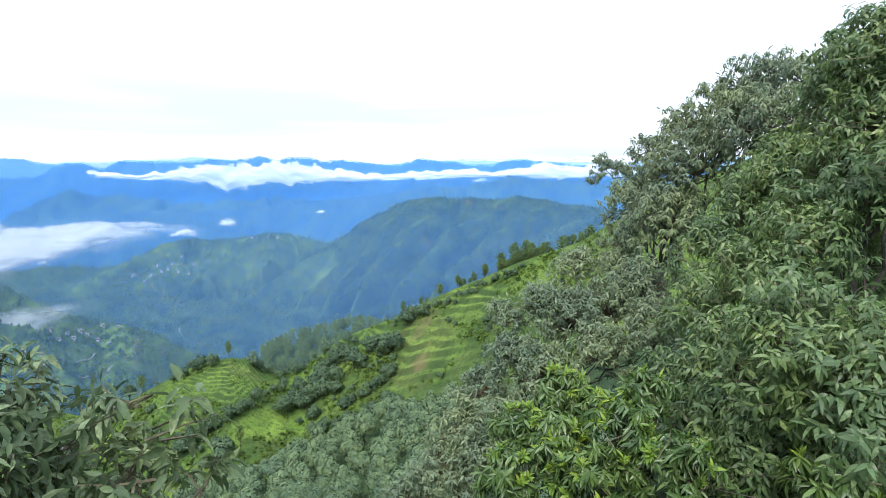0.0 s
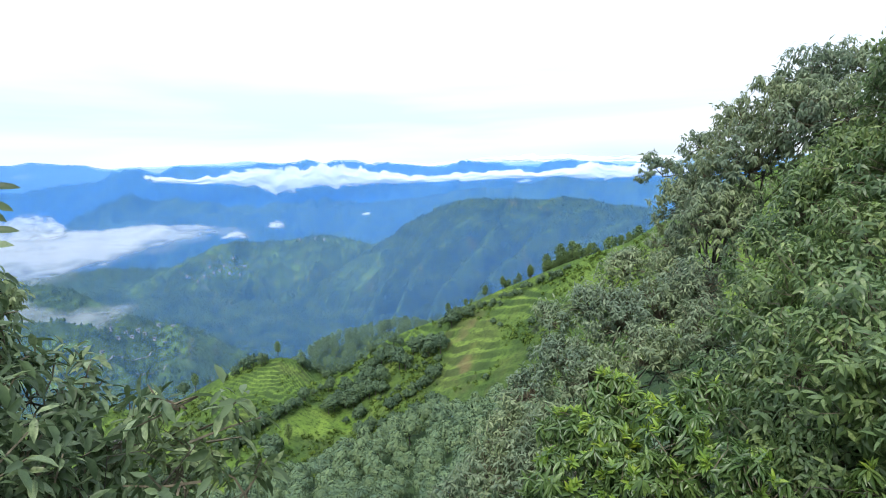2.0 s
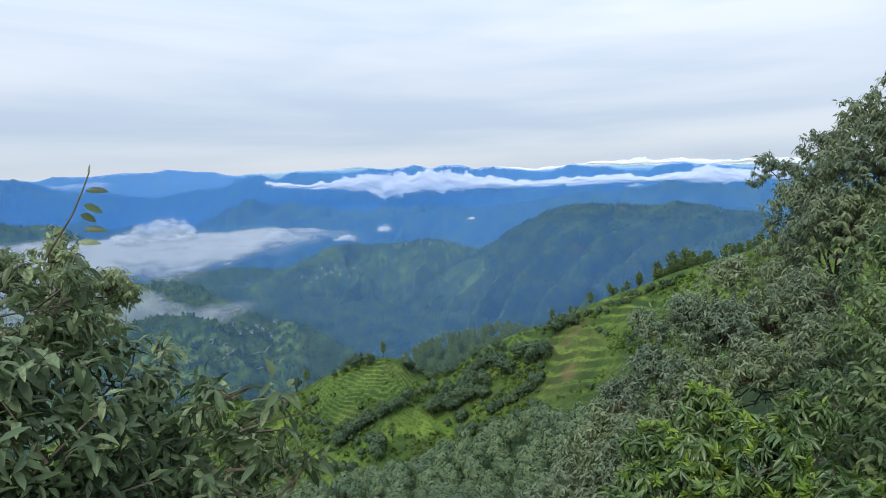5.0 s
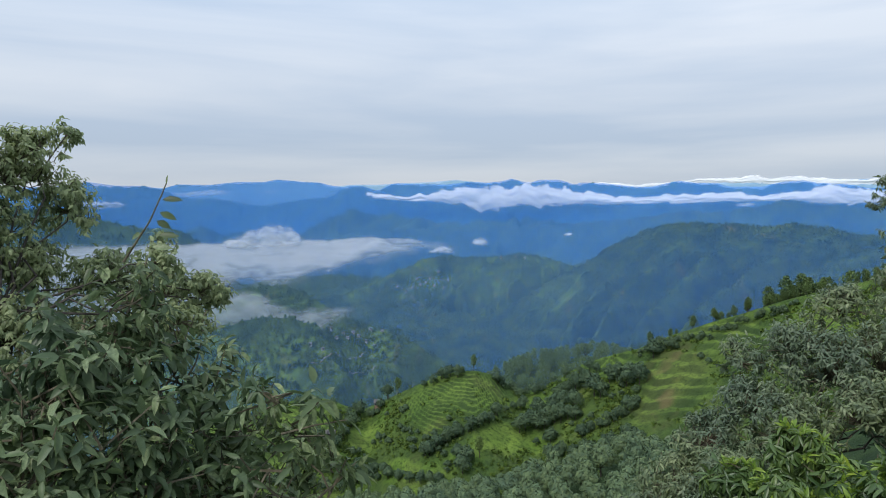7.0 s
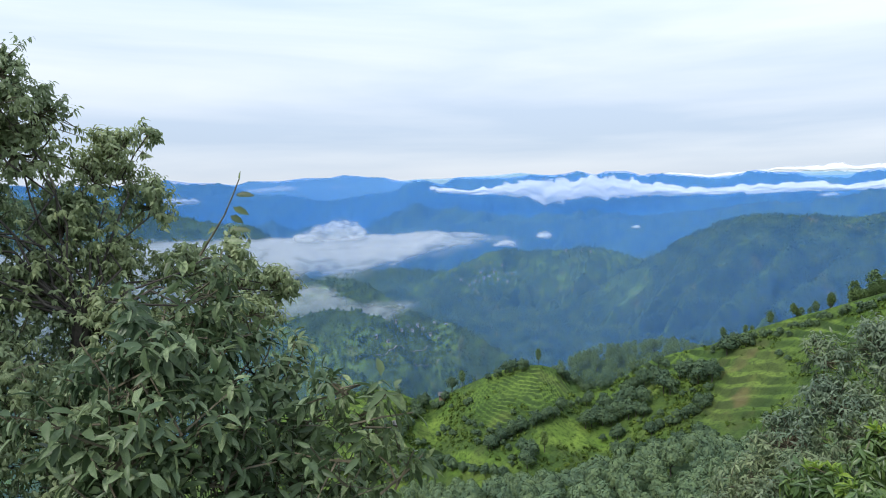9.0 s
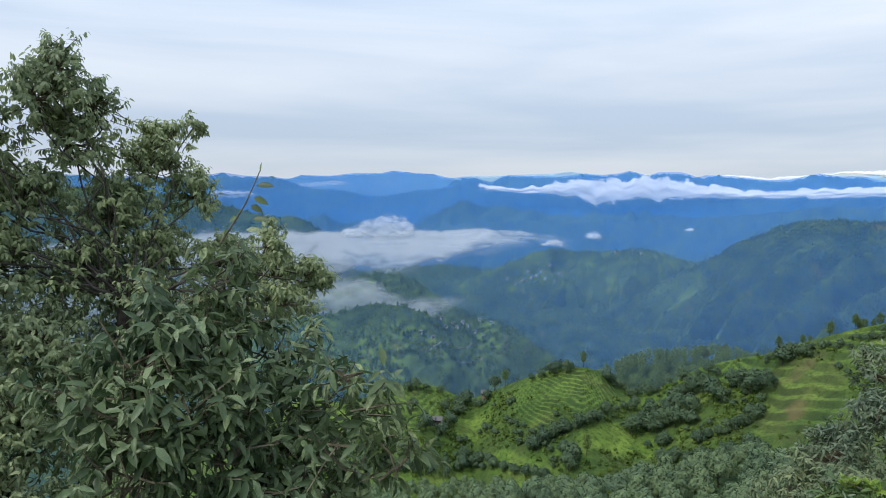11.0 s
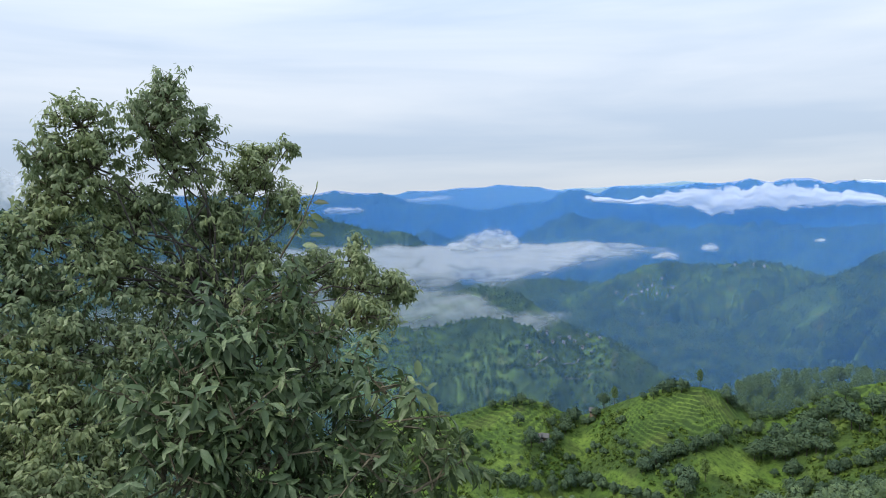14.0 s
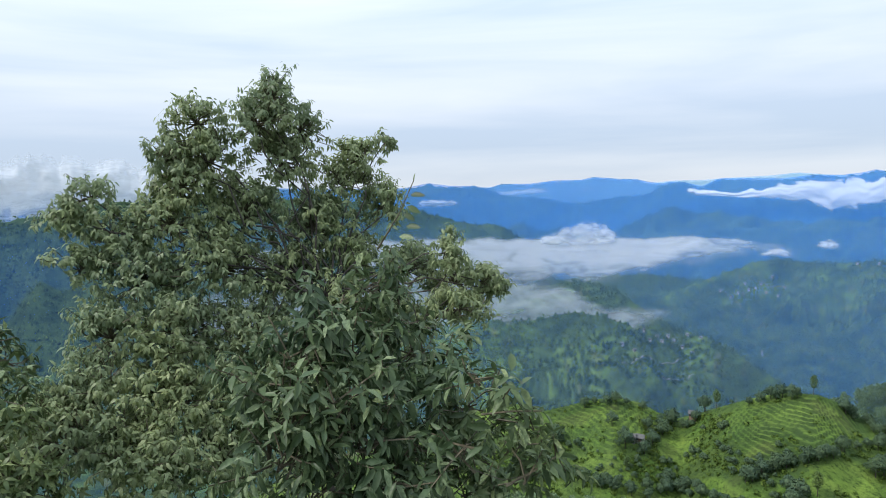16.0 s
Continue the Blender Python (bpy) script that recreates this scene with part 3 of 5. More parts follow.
build_fog("cloud_bank", "long bright white cloud lying along the far ranges", 2690, -18, 30.8,
          [(-18, -1.6, -0.1), (-13.1, -1.55, -0.15), (-11.3, -1.65, -0.15), (-9, -1.7, 0.05), (-7.1, -1.5, -0.25), (-5.7, -1.5, -0.55), (-4.2, -1.45, -1.0), (-2.7, -1.5, -0.62), (0.8, -1.7, -0.72), (3.3, -1.8, -0.82), (5.9, -1.85, -1.05), (8.5, -1.95, -0.8), (10.6, -2.05, -0.45), (12.1, -2.1, -0.2), (14.7, -2.2, 0.05), (16.8, -2.4, 0.1),
           (18.8, -2.75, -0.05), (19.5, -2.8, -0.15), (20.8, -2.1, -0.2), (23.3, -1.75, -0.45), (24.3, -1.65, -1.0), (25.2, -1.65, -0.8), (26.2, -1.6, -1.12), (28.5, -1.45, -0.88), (29.7, -1.45, -0.7), (30.8, -1.0, -0.6)], M_CUMULUS, 13, 15, 2, 0.24, True, 0.8)
build_fog("cloud_bank", "thin white cloud beyond the far ranges", 3420, -18, 11,
          [(-18, -0.1, 0.5), (-12.6, -0.15, 0.48), (-9, -0.15, 0.48), (-7.1, 0.0, 0.78), (-4.7, -0.1, 0.52), (-3.7, 0.0, 0.85), (-2.7, 0.0, 0.62), (0.8, 0.0, 0.48), (3.4, -0.2, 0.2), (5.9, -0.45, 0.0), (8.5, -0.2, 0.24), (11, -0.2, 0.1)], M_CUMULUS, 8, 21, 2, 0.25, True, 1.0)
build_fog("cloud_bank", "thin strip of cloud along the far blue ridge", 3330, 41, 47.5,
          [(41, -0.95, -0.7), (42.5, -1.05, -0.5), (45, -1.15, -0.55), (46.5, -1.1, -0.7), (47.5, -1.0, -0.8)], M_PUFF, 6, 37, 1.5, 0.3)
build_fog("cloud_bank", "small white cloud caught on a far wooded ridge", 2700, 49.5, 54.5,
          [(49.5, -2.0, -1.6), (51, -2.1, -1.35), (52.3, -2.2, -1.15), (53.4, -2.2, -1.4), (54.5, -2.1, -1.8)], M_PUFF, 14, 27, 1.2, 0.3)
for a0, a1, lo, hi, dist, seed in ((21.0, 25.2, -6.5, -5.7, 1700, 29), (18.2, 21.0, -5.7, -4.8, 2200, 71), (10.9, 12.2, -4.75, -4.25, 2230, 73), (-4.2, -1.8, -1.95, -1.45, 2480, 75), (37, 40, -0.95, -0.5, 3500, 77)):
    mid = (a0 + a1) / 2
    build_fog("cloud_puff", "small white puff of cloud low over the valley woods", dist, a0, a1, [(a0, lo, lo + 0.3), (mid - 0.2, lo, hi), (mid + 0.4, lo, hi - 0.1), (a1, lo, lo + 0.3)], M_PUFF, 4, seed, (a1 - a0) * 0.4, 0.35)
build_fog("cloud_bank", "white cloud resting on the wooded mountain top", 1420, 66, 108,
          [(66, -1.2, 0.6), (74, -1.5, 1.6), (80, -1.8, 2.6), (85, -2.4, 3.0), (92, -3, 2.6), (108, -3, 2)], M_FOG, 20, 33)

# ---------------------------------------------------------------- trees
rng = np.random.default_rng(5)


def tube(points, radii, sides=6):
    """Vertices and quads of a tapered limb along points."""
    p, v, q = np.array(points, float), [], []
    for k in range(len(p)):
        d = p[min(k + 1, len(p) - 1)] - p[max(k - 1, 0)]
        d /= np.linalg.norm(d) + 1e-9
        a = np.cross(d, (0.31, 0.2, 0.93) if abs(d[2]) < 0.9 else (1, 0, 0))
        a /= np.linalg.norm(a)
        b = np.cross(d, a)
        for s in range(sides):
            t = 2 * np.pi * s / sides
            v.append(p[k] + radii[k] * (a * np.cos(t) + b * np.sin(t)))
    for k in range(len(p) - 1):
        for s in range(sides):
            t = (s + 1) % sides
            q.append((k * sides + s, k * sides + t, (k + 1) * sides + t, (k + 1) * sides + s))
    return v, q


def limb_line(a, b, n=6, sag=0.12, wob=0.05):
    a, b = np.array(a, float), np.array(b, float)
    t = np.linspace(0, 1, n)[:, None]
    length = np.linalg.norm(b - a)
    bow = np.sin(t * np.pi)
    off = rng.normal(0, wob * length, (n, 3)) * np.minimum(t * 4, 1) * np.minimum((1 - t) * 4, 1)
    return a + (b - a) * t + bow * np.array([0, 0, sag * length]) + off


LEAF_T = np.array([0, 0.34, 0.34, 0.34, 0.7, 0.7, 0.7, 1.0])
LEAF_W = np.array([0, -1, 0, 1, -0.84, 0, 0.84, 0])
LEAF_TRI = np.array([(0, 2, 1), (0, 3, 2), (1, 2, 5), (1, 5, 4), (2, 3, 6), (2, 6, 5), (4, 5, 7), (5, 6, 7)])


FAR_T = np.array([0, 0.32, 0.32, 0.7, 0.7, 1.0])
FAR_W = np.array([0, -1, 1, -0.7, 0.7, 0])
FAR_TRI = np.array([(0, 2, 1), (1, 2, 4), (1, 4, 3), (3, 4, 5)])


def unit(v):
    return v / (np.linalg.norm(v, axis=-1, keepdims=True) + 1e-9)


def leaf_arrays(base, way, up, length, width, bend=0.25, fold=0.25, fine=True):
    """Vertices and triangles of many leaves: folded along the midrib and bent down to the tip."""
    lt, lw, tris = (LEAF_T, LEAF_W, LEAF_TRI) if fine else (FAR_T, FAR_W, FAR_TRI)
    way = unit(way)
    side = unit(np.cross(way, up))
    nor = np.cross(side, way)
    t, w = lt[None, :, None], lw[None, :, None]
    L, W = length[:, None, None], width[:, None, None]
    v = base[:, None] + way[:, None] * t * L + side[:, None] * w * W * 0.5 + nor[:, None] * (np.abs(w) * W * fold - bend * L * t * t)
    tri = tris[None] + (np.arange(len(base)) * len(lt))[:, None, None]
    return v.reshape(-1, 3), tri.reshape(-1, 3)


def sprigs(blobs, per_area, leaf_len, leaf_wid, leaves=8, droop=0.5, whorl=False, twig=0.2, inner=0.2, ragged=0.22, fill=0.72):
    """Leafy twigs in tufts over the masses of a crown: twig lines and leaf rows (base, way, up, length, width, young)."""
    twigs, B, W, U, L, D, Y = [], [], [], [], [], [], []
    for cx, cy, cz, r in blobs:
        c = np.array((cx, cy, cz))
        count = max(6, int(per_area * 4 * np.pi * r * r))
        tufts = max(5, count // 6)
        td = unit(rng.normal(0, 1, (tufts, 3)))
        td[:, 2] = np.where(td[:, 2] < -0.55, -td[:, 2], td[:, 2])
        tr = fill * rng.uniform(0.72, 1.12, tufts) + rng.normal(0, ragged * 0.3, tufts)
        pick = rng.integers(0, tufts, count)
        d = unit(td[pick] + rng.normal(0, 0.22, (count, 3)))
        depth = np.where(rng.random(count) < inner, rng.uniform(0.35, 0.8, count), 1.0)
        start = c + d * (r * depth * tr[pick] * rng.uniform(0.9, 1.08, count))[:, None]
        ax = unit(d * 0.9 + rng.normal(0, 0.4, (count, 3)) + (0, 0, 0.4 - droop * 0.35))
        for s, a, od in zip(start, ax, d):
            tl = twig * rng.uniform(0.6, 1.3)
            twigs.append((s - a * tl * 0.9, s) if whorl else (s - a * tl * 0.7, s + a * tl))
            k = leaves + rng.integers(-2, 3)
            ph = rng.uniform(0, 6.28)
            e1 = unit(np.cross(a, (0.3, 0.5, 0.8)))
            e2 = np.cross(a, e1)
            young = whorl and rng.random() < 0.13 and od[2] > 0.1
            for j in range(k):
                if whorl:
                    t, ang, fwd, sag = rng.uniform(-0.05, 0.03), ph + j * 6.283 / k, rng.uniform(-0.1, 0.5), droop * rng.uniform(0.5, 1.3)
                    if young:
                        fwd, sag = rng.uniform(0.6, 1.2), 0.0
                else:
                    t, ang, fwd, sag = tl * (0.25 + 0.75 * (j + 1) / k), ph + j * 2.4, 0.35 + 0.5 * (j == k - 1), droop * rng.uniform(0.5, 1.5)
                rad = e1 * np.cos(ang) + e2 * np.sin(ang)
                B.append(s + a * t)
                W.append(rad * 0.7 + a * fwd + np.array((0, 0, -sag)))
                U.append(unit(od * 0.85 + np.array((0, 0, 0.5)) + rng.normal(0, 0.4, 3)))
                sz = rng.uniform(0.6, 1.15)
                L.append(leaf_len * sz)
                D.append(leaf_wid * sz * rng.uniform(0.85, 1.15))
                Y.append(young)
    return twigs, np.array(B), np.array(W), np.array(U), np.array(L), np.array(D), np.array(Y, bool)


def joined(pieces):
    v, q, k = [], [], 0
    for a, b in pieces:
        v += list(a)
        q += [tuple(i + k for i in f) for f in b]
        k += len(a)
    return v, q


def build_tree(name, label, foot, crotch, blobs, leaf_mat, trunk_r, leaf_len, leaf_wid, per_area, singles=0, single_centre=None, category="tree", fine=False, young_mat=None, **kw):
    """A broadleaf: tapered trunk, a limb to each mass of the crown, twigs and leaves."""
    foot = (foot[0], foot[1], ground_at(foot[0], foot[1]) - 0.05)
    root = tagged(new(name), label, category)
    root.location = foot
    inv = Matrix.Translation([-v for v in foot])
    made = []
    spine = limb_line(foot, crotch, 7, 0.0, 0.03)
    made.append(part("trunk", tube(spine, np.linspace(trunk_r, trunk_r * 0.6, 7), 9), M_BARK, root))
    order = sorted(blobs, key=lambda b: -b[3])
    for b in order:
        c = np.array(b[:3])
        k = int(np.clip(3 + (c[2] - foot[2]) / (crotch[2] - foot[2] + 0.1) * 3, 2, 6))
        line = limb_line(spine[k], c, 7, 0.06, 0.04)
        rad = trunk_r * np.clip(0.06 + b[3] * 0.1, 0.09, 0.2)
        made.append(part("limb", tube(line, np.linspace(rad, min(0.012, rad * 0.5), 7), 6), M_BARK, root))
    twigs, B, W, U, L, D, Y = sprigs(blobs, per_area, leaf_len, leaf_wid, **kw)
    pieces = [tube([a, (np.array(a) + b) / 2 + rng.normal(0, 0.01, 3), b], (0.006, 0.0045, 0.003), 3) for a, b in twigs[:: 2 if fine else 3]]
    bl = np.array(blobs)
    for a, b in twigs[::5]:
        c = bl[np.argmin(np.linalg.norm(bl[:, :3] - a, axis=1)), :3]
        pieces.append(tube(limb_line(c, a, 4, 0.05, 0.05), np.array((0.012, 0.010, 0.008, 0.006)) * (0.35 if fine else 0.8), 4))
    tw = part("twig", joined(pieces), M_TWIG, root)
    tagged(tw, kind="stuff")
    made.append(tw)
    alone = np.zeros(len(B), bool)
    if singles:
        alone[np.argsort(np.linalg.norm(B - np.array(single_centre), axis=1) + Y * 100)[:singles]] = True
    if young_mat is not None and Y.any():
        v, t = leaf_arrays(B[Y], W[Y], U[Y], L[Y] * 0.85, D[Y], fine=fine)
        shoots = tagged(new("young_leaf", array_mesh("young_leaf", v, t, young_mat, True)), "bright yellow-green young leaves", kind="stuff")
        shoots.parent = root
        made.append(shoots)
        keep = ~Y
        B, W, U, L, D, alone = B[keep], W[keep], U[keep], L[keep], D[keep], alone[keep]
    v, t = leaf_arrays(B[~alone], W[~alone], U[~alone], L[~alone], D[~alone], fine=fine)
    me = array_mesh("crown", v, t, leaf_mat, True)
    crown = tagged(new("crown", me), kind="stuff")
    crown.parent = root
    made.append(crown)
    if singles:
        shapes = []
        for bend, fold in ((0.12, 0.2), (0.25, 0.28), (0.38, 0.22), (0.2, 0.4)):
            lv, lt = leaf_arrays(np.zeros((1, 3)), np.array([[0, 1.0, 0]]), np.array([[0, 0, 1.0]]), np.array([1.0]), np.array([leaf_wid / leaf_len]), bend, fold)
            shapes.append(array_mesh("leaf", lv, lt, leaf_mat, True))
        for n, j in enumerate(np.flatnonzero(alone)):
            o = new("leaf", shapes[n % 4])
            o.parent = root
            wy = Vector(unit(W[j]))
            sd = wy.cross(Vector(U[j])).normalized()
            nr = sd.cross(wy)
            m = Matrix((sd, wy, nr)).transposed().to_4x4()
            o.matrix_basis = inv @ Matrix.Translation(B[j]) @ m @ Matrix.Scale(float(L[j]), 4)
    for o in made:
        o.matrix_basis = inv
    return root


SHRUB_BLOBS = [
    (-1.97, 2.13, 1.05, 0.11), (-2.01, 1.98, 0.98, 0.12), (-1.98, 1.81, 0.9, 0.15), (-1.89, 2.0, 0.86, 0.14),
    (-1.9, 2.23, 0.86, 0.12), (-1.84, 2.3, 0.68, 0.13), (-1.72, 1.99, 0.71, 0.15), (-1.72, 1.75, 0.76, 0.15),
    (-1.77, 1.58, 0.74, 0.15), (-1.71, 2.27, 0.49, 0.14), (-1.57, 1.91, 0.57, 0.14), (-1.58, 1.67, 0.61, 0.14),
    (-1.62, 1.5, 0.59, 0.15), (-1.71, 2.44, 0.25, 0.14), (-1.55, 2.1, 0.32, 0.14), (-1.48, 1.76, 0.42, 0.16),
    (-1.66, 2.59, 0.05, 0.14), (-1.58, 2.77, -0.09, 0.13), (-1.5, 1.58, 0.45, 0.12), (-1.52, 2.16, 0.14, 0.16),
    (-1.84, 1.49, 0.63, 0.13), (-1.42, 1.86, 0.24, 0.18), (-1.59, 1.42, 0.42, 0.17),
]
SHRUB_SIDE = [
    (-1.89, 2.72, 0.59, 0.07), (-1.67, 2.68, 0.44, 0.07), (-1.56, 2.8, 0.29, 0.07), (-1.45, 2.83, 0.21, 0.07),
    (-1.59, 2.47, 0.41, 0.11), (-1.7, 2.34, 0.59, 0.11), (-1.43, 2.58, 0.2, 0.11), (-1.38, 2.92, 0.08, 0.06),
    (-1.14, 2.12, 0.74, 0.06), (-1.05, 2.13, 0.61, 0.07), (-0.94, 2.2, 0.36, 0.07), (-1.04, 1.97, 0.5, 0.08),
    (-1.53, 1.56, 0.2, 0.16), (-1.39, 1.77, 0.17, 0.16), (-1.33, 2.02, 0.12, 0.15), (-1.34, 2.3, 0.04, 0.13),
]
SHOOT = [
    (-2.08, 2.25, 1.22, 0.0), (-2.05, 2.3, 1.31, 0.0), (-2.01, 2.35, 1.41, 0.0), (-1.99, 2.4, 1.52, 0.0),
    (-1.99, 2.44, 1.59, 0.0),
]
SHOOT_LEAVES = [
    (-1.99, 2.41, 1.51, 0.08), (-1.99, 2.39, 1.45, 0.06), (-1.99, 2.37, 1.41, 0.11), (-1.98, 2.37, 1.34, 0.1),
    (-2.03, 2.32, 1.35, -0.08), (-2.05, 2.28, 1.29, -0.07), (-1.96, 2.31, 1.29, 0.11), (-1.99, 2.44, 1.58, 0.02),
]
LTREE_TOP = [
    (-6.49, 3.59, 2.64, 0.33), (-6.59, 3.44, 2.31, 0.44), (-6.39, 3.9, 2.28, 0.29), (-6.6, 3.75, 1.87, 0.48),
    (-6.73, 2.75, 2.32, 0.35), (-6.74, 2.45, 2.0, 0.32), (-6.72, 2.88, 1.87, 0.43), (-6.72, 2.54, 1.61, 0.39),
    (-6.4, 4.78, 1.94, 0.31), (-6.3, 5.1, 2.16, 0.17), (-6.44, 4.53, 1.57, 0.42), (-6.17, 4.96, 1.26, 0.38),
]
LTREE_MID = [
    (-6.43, 4.09, 1.07, 0.55), (-6.7, 3.24, 1.18, 0.55), (-6.75, 2.4, 1.16, 0.46), (-6.92, 1.65, 1.5, 0.28),
    (-6.95, 1.37, 1.3, 0.27), (-6.86, 1.88, 1.0, 0.39), (-6.8, 1.47, 0.73, 0.29), (-6.68, 2.04, 0.55, 0.53),
    (-6.56, 2.88, 0.6, 0.6), (-6.41, 3.74, 0.39, 0.58), (-6.28, 4.48, 0.54, 0.52), (-5.95, 5.15, 0.43, 0.45),
    (-5.34, 5.42, 0.31, 0.38), (-4.76, 5.48, 0.3, 0.19), (-5.69, 4.77, -0.24, 0.51), (-5.22, 5.13, -0.07, 0.36),
    (-5.92, 4.09, -0.02, 0.57), (-4.66, 5.33, 0.4, 0.23), (-4.98, 5.07, 0.74, 0.28), (-4.59, 4.9, 0.14, 0.29),
    (-4.59, 5.51, 0.28, 0.16),
]
LTREE_LOW = [
    (-6.45, 1.68, 0.01, 0.44), (-6.29, 2.32, -0.07, 0.58), (-6.12, 3.08, -0.17, 0.62), (-6.15, 1.44, -0.47, 0.5),
    (-5.96, 2.07, -0.69, 0.63), (-5.81, 2.79, -0.83, 0.61), (-5.85, 1.12, -0.87, 0.52), (-5.55, 1.73, -1.12, 0.64),
    (-5.49, 2.47, -1.33, 0.59), (-6.08, 0.94, -0.56, 0.3), (-5.71, 3.64, -0.74, 0.62), (-5.32, 3.41, -1.37, 0.61),
    (-5.55, 4.64, -0.92, 0.51),
]
FARLEFT_BLOBS = [
    (-5.56, 0.64, 0.16, 0.31), (-4.98, 0.53, -0.09, 0.38), (-4.64, 0.57, -0.47, 0.4), (-4.37, 0.69, -0.62, 0.28),
    (-4.4, 0.36, -0.56, 0.36),
]
BACK_OAK = [
    (4.23, 16.67, 1.4, 0.44), (4.72, 16.64, 1.4, 0.28), (4.76, 14.75, 1.84, 0.45), (4.81, 14.2, 1.24, 0.71),
    (4.3, 14.32, 0.46, 0.82), (3.93, 13.82, -0.33, 0.63), (5.24, 13.82, 2.27, 0.67), (5.67, 13.3, 2.73, 0.63),
    (5.16, 13.01, 1.33, 1.02), (6.12, 13.06, 3.05, 0.66), (6.6, 12.8, 3.3, 0.56), (5.86, 12.15, 2.1, 0.98),
    (6.81, 12.15, 3.06, 0.54), (4.51, 12.66, 0.3, 0.98), (6.21, 11.41, 2.17, 0.83), (3.6, 12.77, -0.9, 0.59),
]
NEAR_OAK = [
    (5.67, 8.73, 2.95, 0.62), (5.68, 9.4, 2.24, 0.68), (5.66, 8.24, 2.02, 0.73), (5.3, 9.63, 1.32, 0.8),
    (5.4, 8.41, 1.2, 0.82), (4.84, 9.84, 0.68, 0.8), (4.47, 7.74, 0.52, 0.74), (5.85, 8.6, 0.17, 0.86),
    (4.27, 9.46, 0.02, 0.67), (3.79, 7.41, -0.13, 0.7), (3.46, 5.87, -0.02, 0.54), (3.6, 4.89, -0.1, 0.49),
    (3.03, 5.43, -0.29, 0.5), (3.26, 4.91, -0.31, 0.57), (3.65, 8.5, -0.55, 0.61), (3.37, 4.5, -0.5, 0.55),
    (3.37, 5.31, -0.99, 0.5), (5.4, 7.19, 1.26, 0.74), (5.91, 7.99, 2.7, 0.82), (3.32, 6.89, -0.74, 0.62),
    (3.04, 6.35, -1.25, 0.52), (3.15, 5.74, -1.15, 0.49), (3.26, 5.52, -0.65, 0.46),
]
NEAR_OAK_LOW = [
    (3.04, 7.12, -1.1, 0.49), (2.75, 6.83, -1.53, 0.44), (2.92, 5.57, -1.47, 0.41), (3.09, 5.31, -1.32, 0.34),
    (2.88, 8.0, -1.35, 0.41), (5.42, 7.8, 1.37, 0.52), (5.71, 8.66, 3.23, 0.4), (5.63, 9.13, 2.85, 0.41),
]
GREY_OAK = [
    (1.02, 10.88, -1.28, 0.39), (1.75, 11.05, -1.04, 0.52), (2.46, 11.57, -0.45, 0.49), (2.2, 10.69, -1.31, 0.72),
    (1.17, 10.29, -1.8, 0.58), (2.92, 10.78, -1.13, 0.73), (0.57, 9.86, -2.25, 0.53), (1.54, 9.55, -1.93, 0.66),
    (2.47, 9.69, -1.6, 0.67), (0.18, 9.23, -2.74, 0.54), (0.96, 9.04, -2.56, 0.64), (-0.08, 8.61, -3.08, 0.54),
    (0.58, 8.42, -2.97, 0.61), (3.57, 10.69, -0.69, 0.73), (3.32, 9.54, -1.27, 0.67), (-0.58, 8.62, -3.44, 0.36),
]
RHODO_BLOBS = [
    (1.34, 6.69, -1.01, 0.39), (0.8, 6.43, -1.3, 0.38), (1.62, 6.26, -1.09, 0.38), (1.11, 6.02, -1.35, 0.43),
    (1.8, 5.84, -1.14, 0.43), (0.63, 5.86, -1.58, 0.37), (1.36, 5.57, -1.47, 0.47), (2.02, 5.48, -1.25, 0.41),
    (2.26, 5.06, -1.19, 0.34), (2.19, 6.39, -0.89, 0.3), (2.84, 4.65, -0.91, 0.21), (2.88, 4.17, -0.78, 0.26),
]

build_tree("oak_tree", "tall evergreen oak with drooping olive-green leaves on the slope", (-6.3, 3.6), (-5.9, 3.9, 0.2), LTREE_TOP + LTREE_MID + LTREE_LOW, M_OAK_L, 0.15, 0.085, 0.033, 80, inner=0.2, fill=0.73, ragged=0.5, droop=0.8, leaves=8, twig=0.13)
shrub = build_tree("oak_shrub", "bushy young oak with broad dark green leaves beside the path", (-1.75, 2.15), (-1.8, 2.15, -0.2), SHRUB_BLOBS + SHRUB_SIDE, M_SHRUB, 0.03, 0.086, 0.028, 84, fine=True, inner=0.3, fill=0.85, ragged=0.6, singles=285, single_centre=(-1.4, 1.6, 0.75), category="shrub", droop=0.55, leaves=8, twig=0.13)
build_tree("oak_shrub", "dark leafy oak shrub on the slope", (-5.6, 0.6), (-5.6, 0.6, -1.6), FARLEFT_BLOBS, M_SHRUB, 0.06, 0.10, 0.034, 50, category="shrub", droop=0.6, twig=0.12)
build_tree("oak_tree", "large evergreen oak with dense grey-green crown", (5.0, 14.4), (5.0, 14.4, -1.0), BACK_OAK, M_OAK_G, 0.24, 0.13, 0.038, 38, fill=0.82, droop=0.85, leaves=8, twig=0.15)
build_tree("oak_tree", "spreading evergreen oak with fresh green drooping leaves", (5.2, 7.8), (5.0, 7.6, -1.2), NEAR_OAK + NEAR_OAK_LOW, M_OAK_R, 0.22, 0.13, 0.04, 40, fill=0.84, ragged=0.35, droop=0.6, leaves=9, twig=0.18)
build_tree("oak_tree", "low evergreen oak with greyish leaves below the path", (1.6, 10.4), (1.5, 10.3, -3.2), GREY_OAK, M_OAK_G, 0.16, 0.105, 0.031, 50, fill=0.84, droop=0.55, leaves=8, twig=0.13)
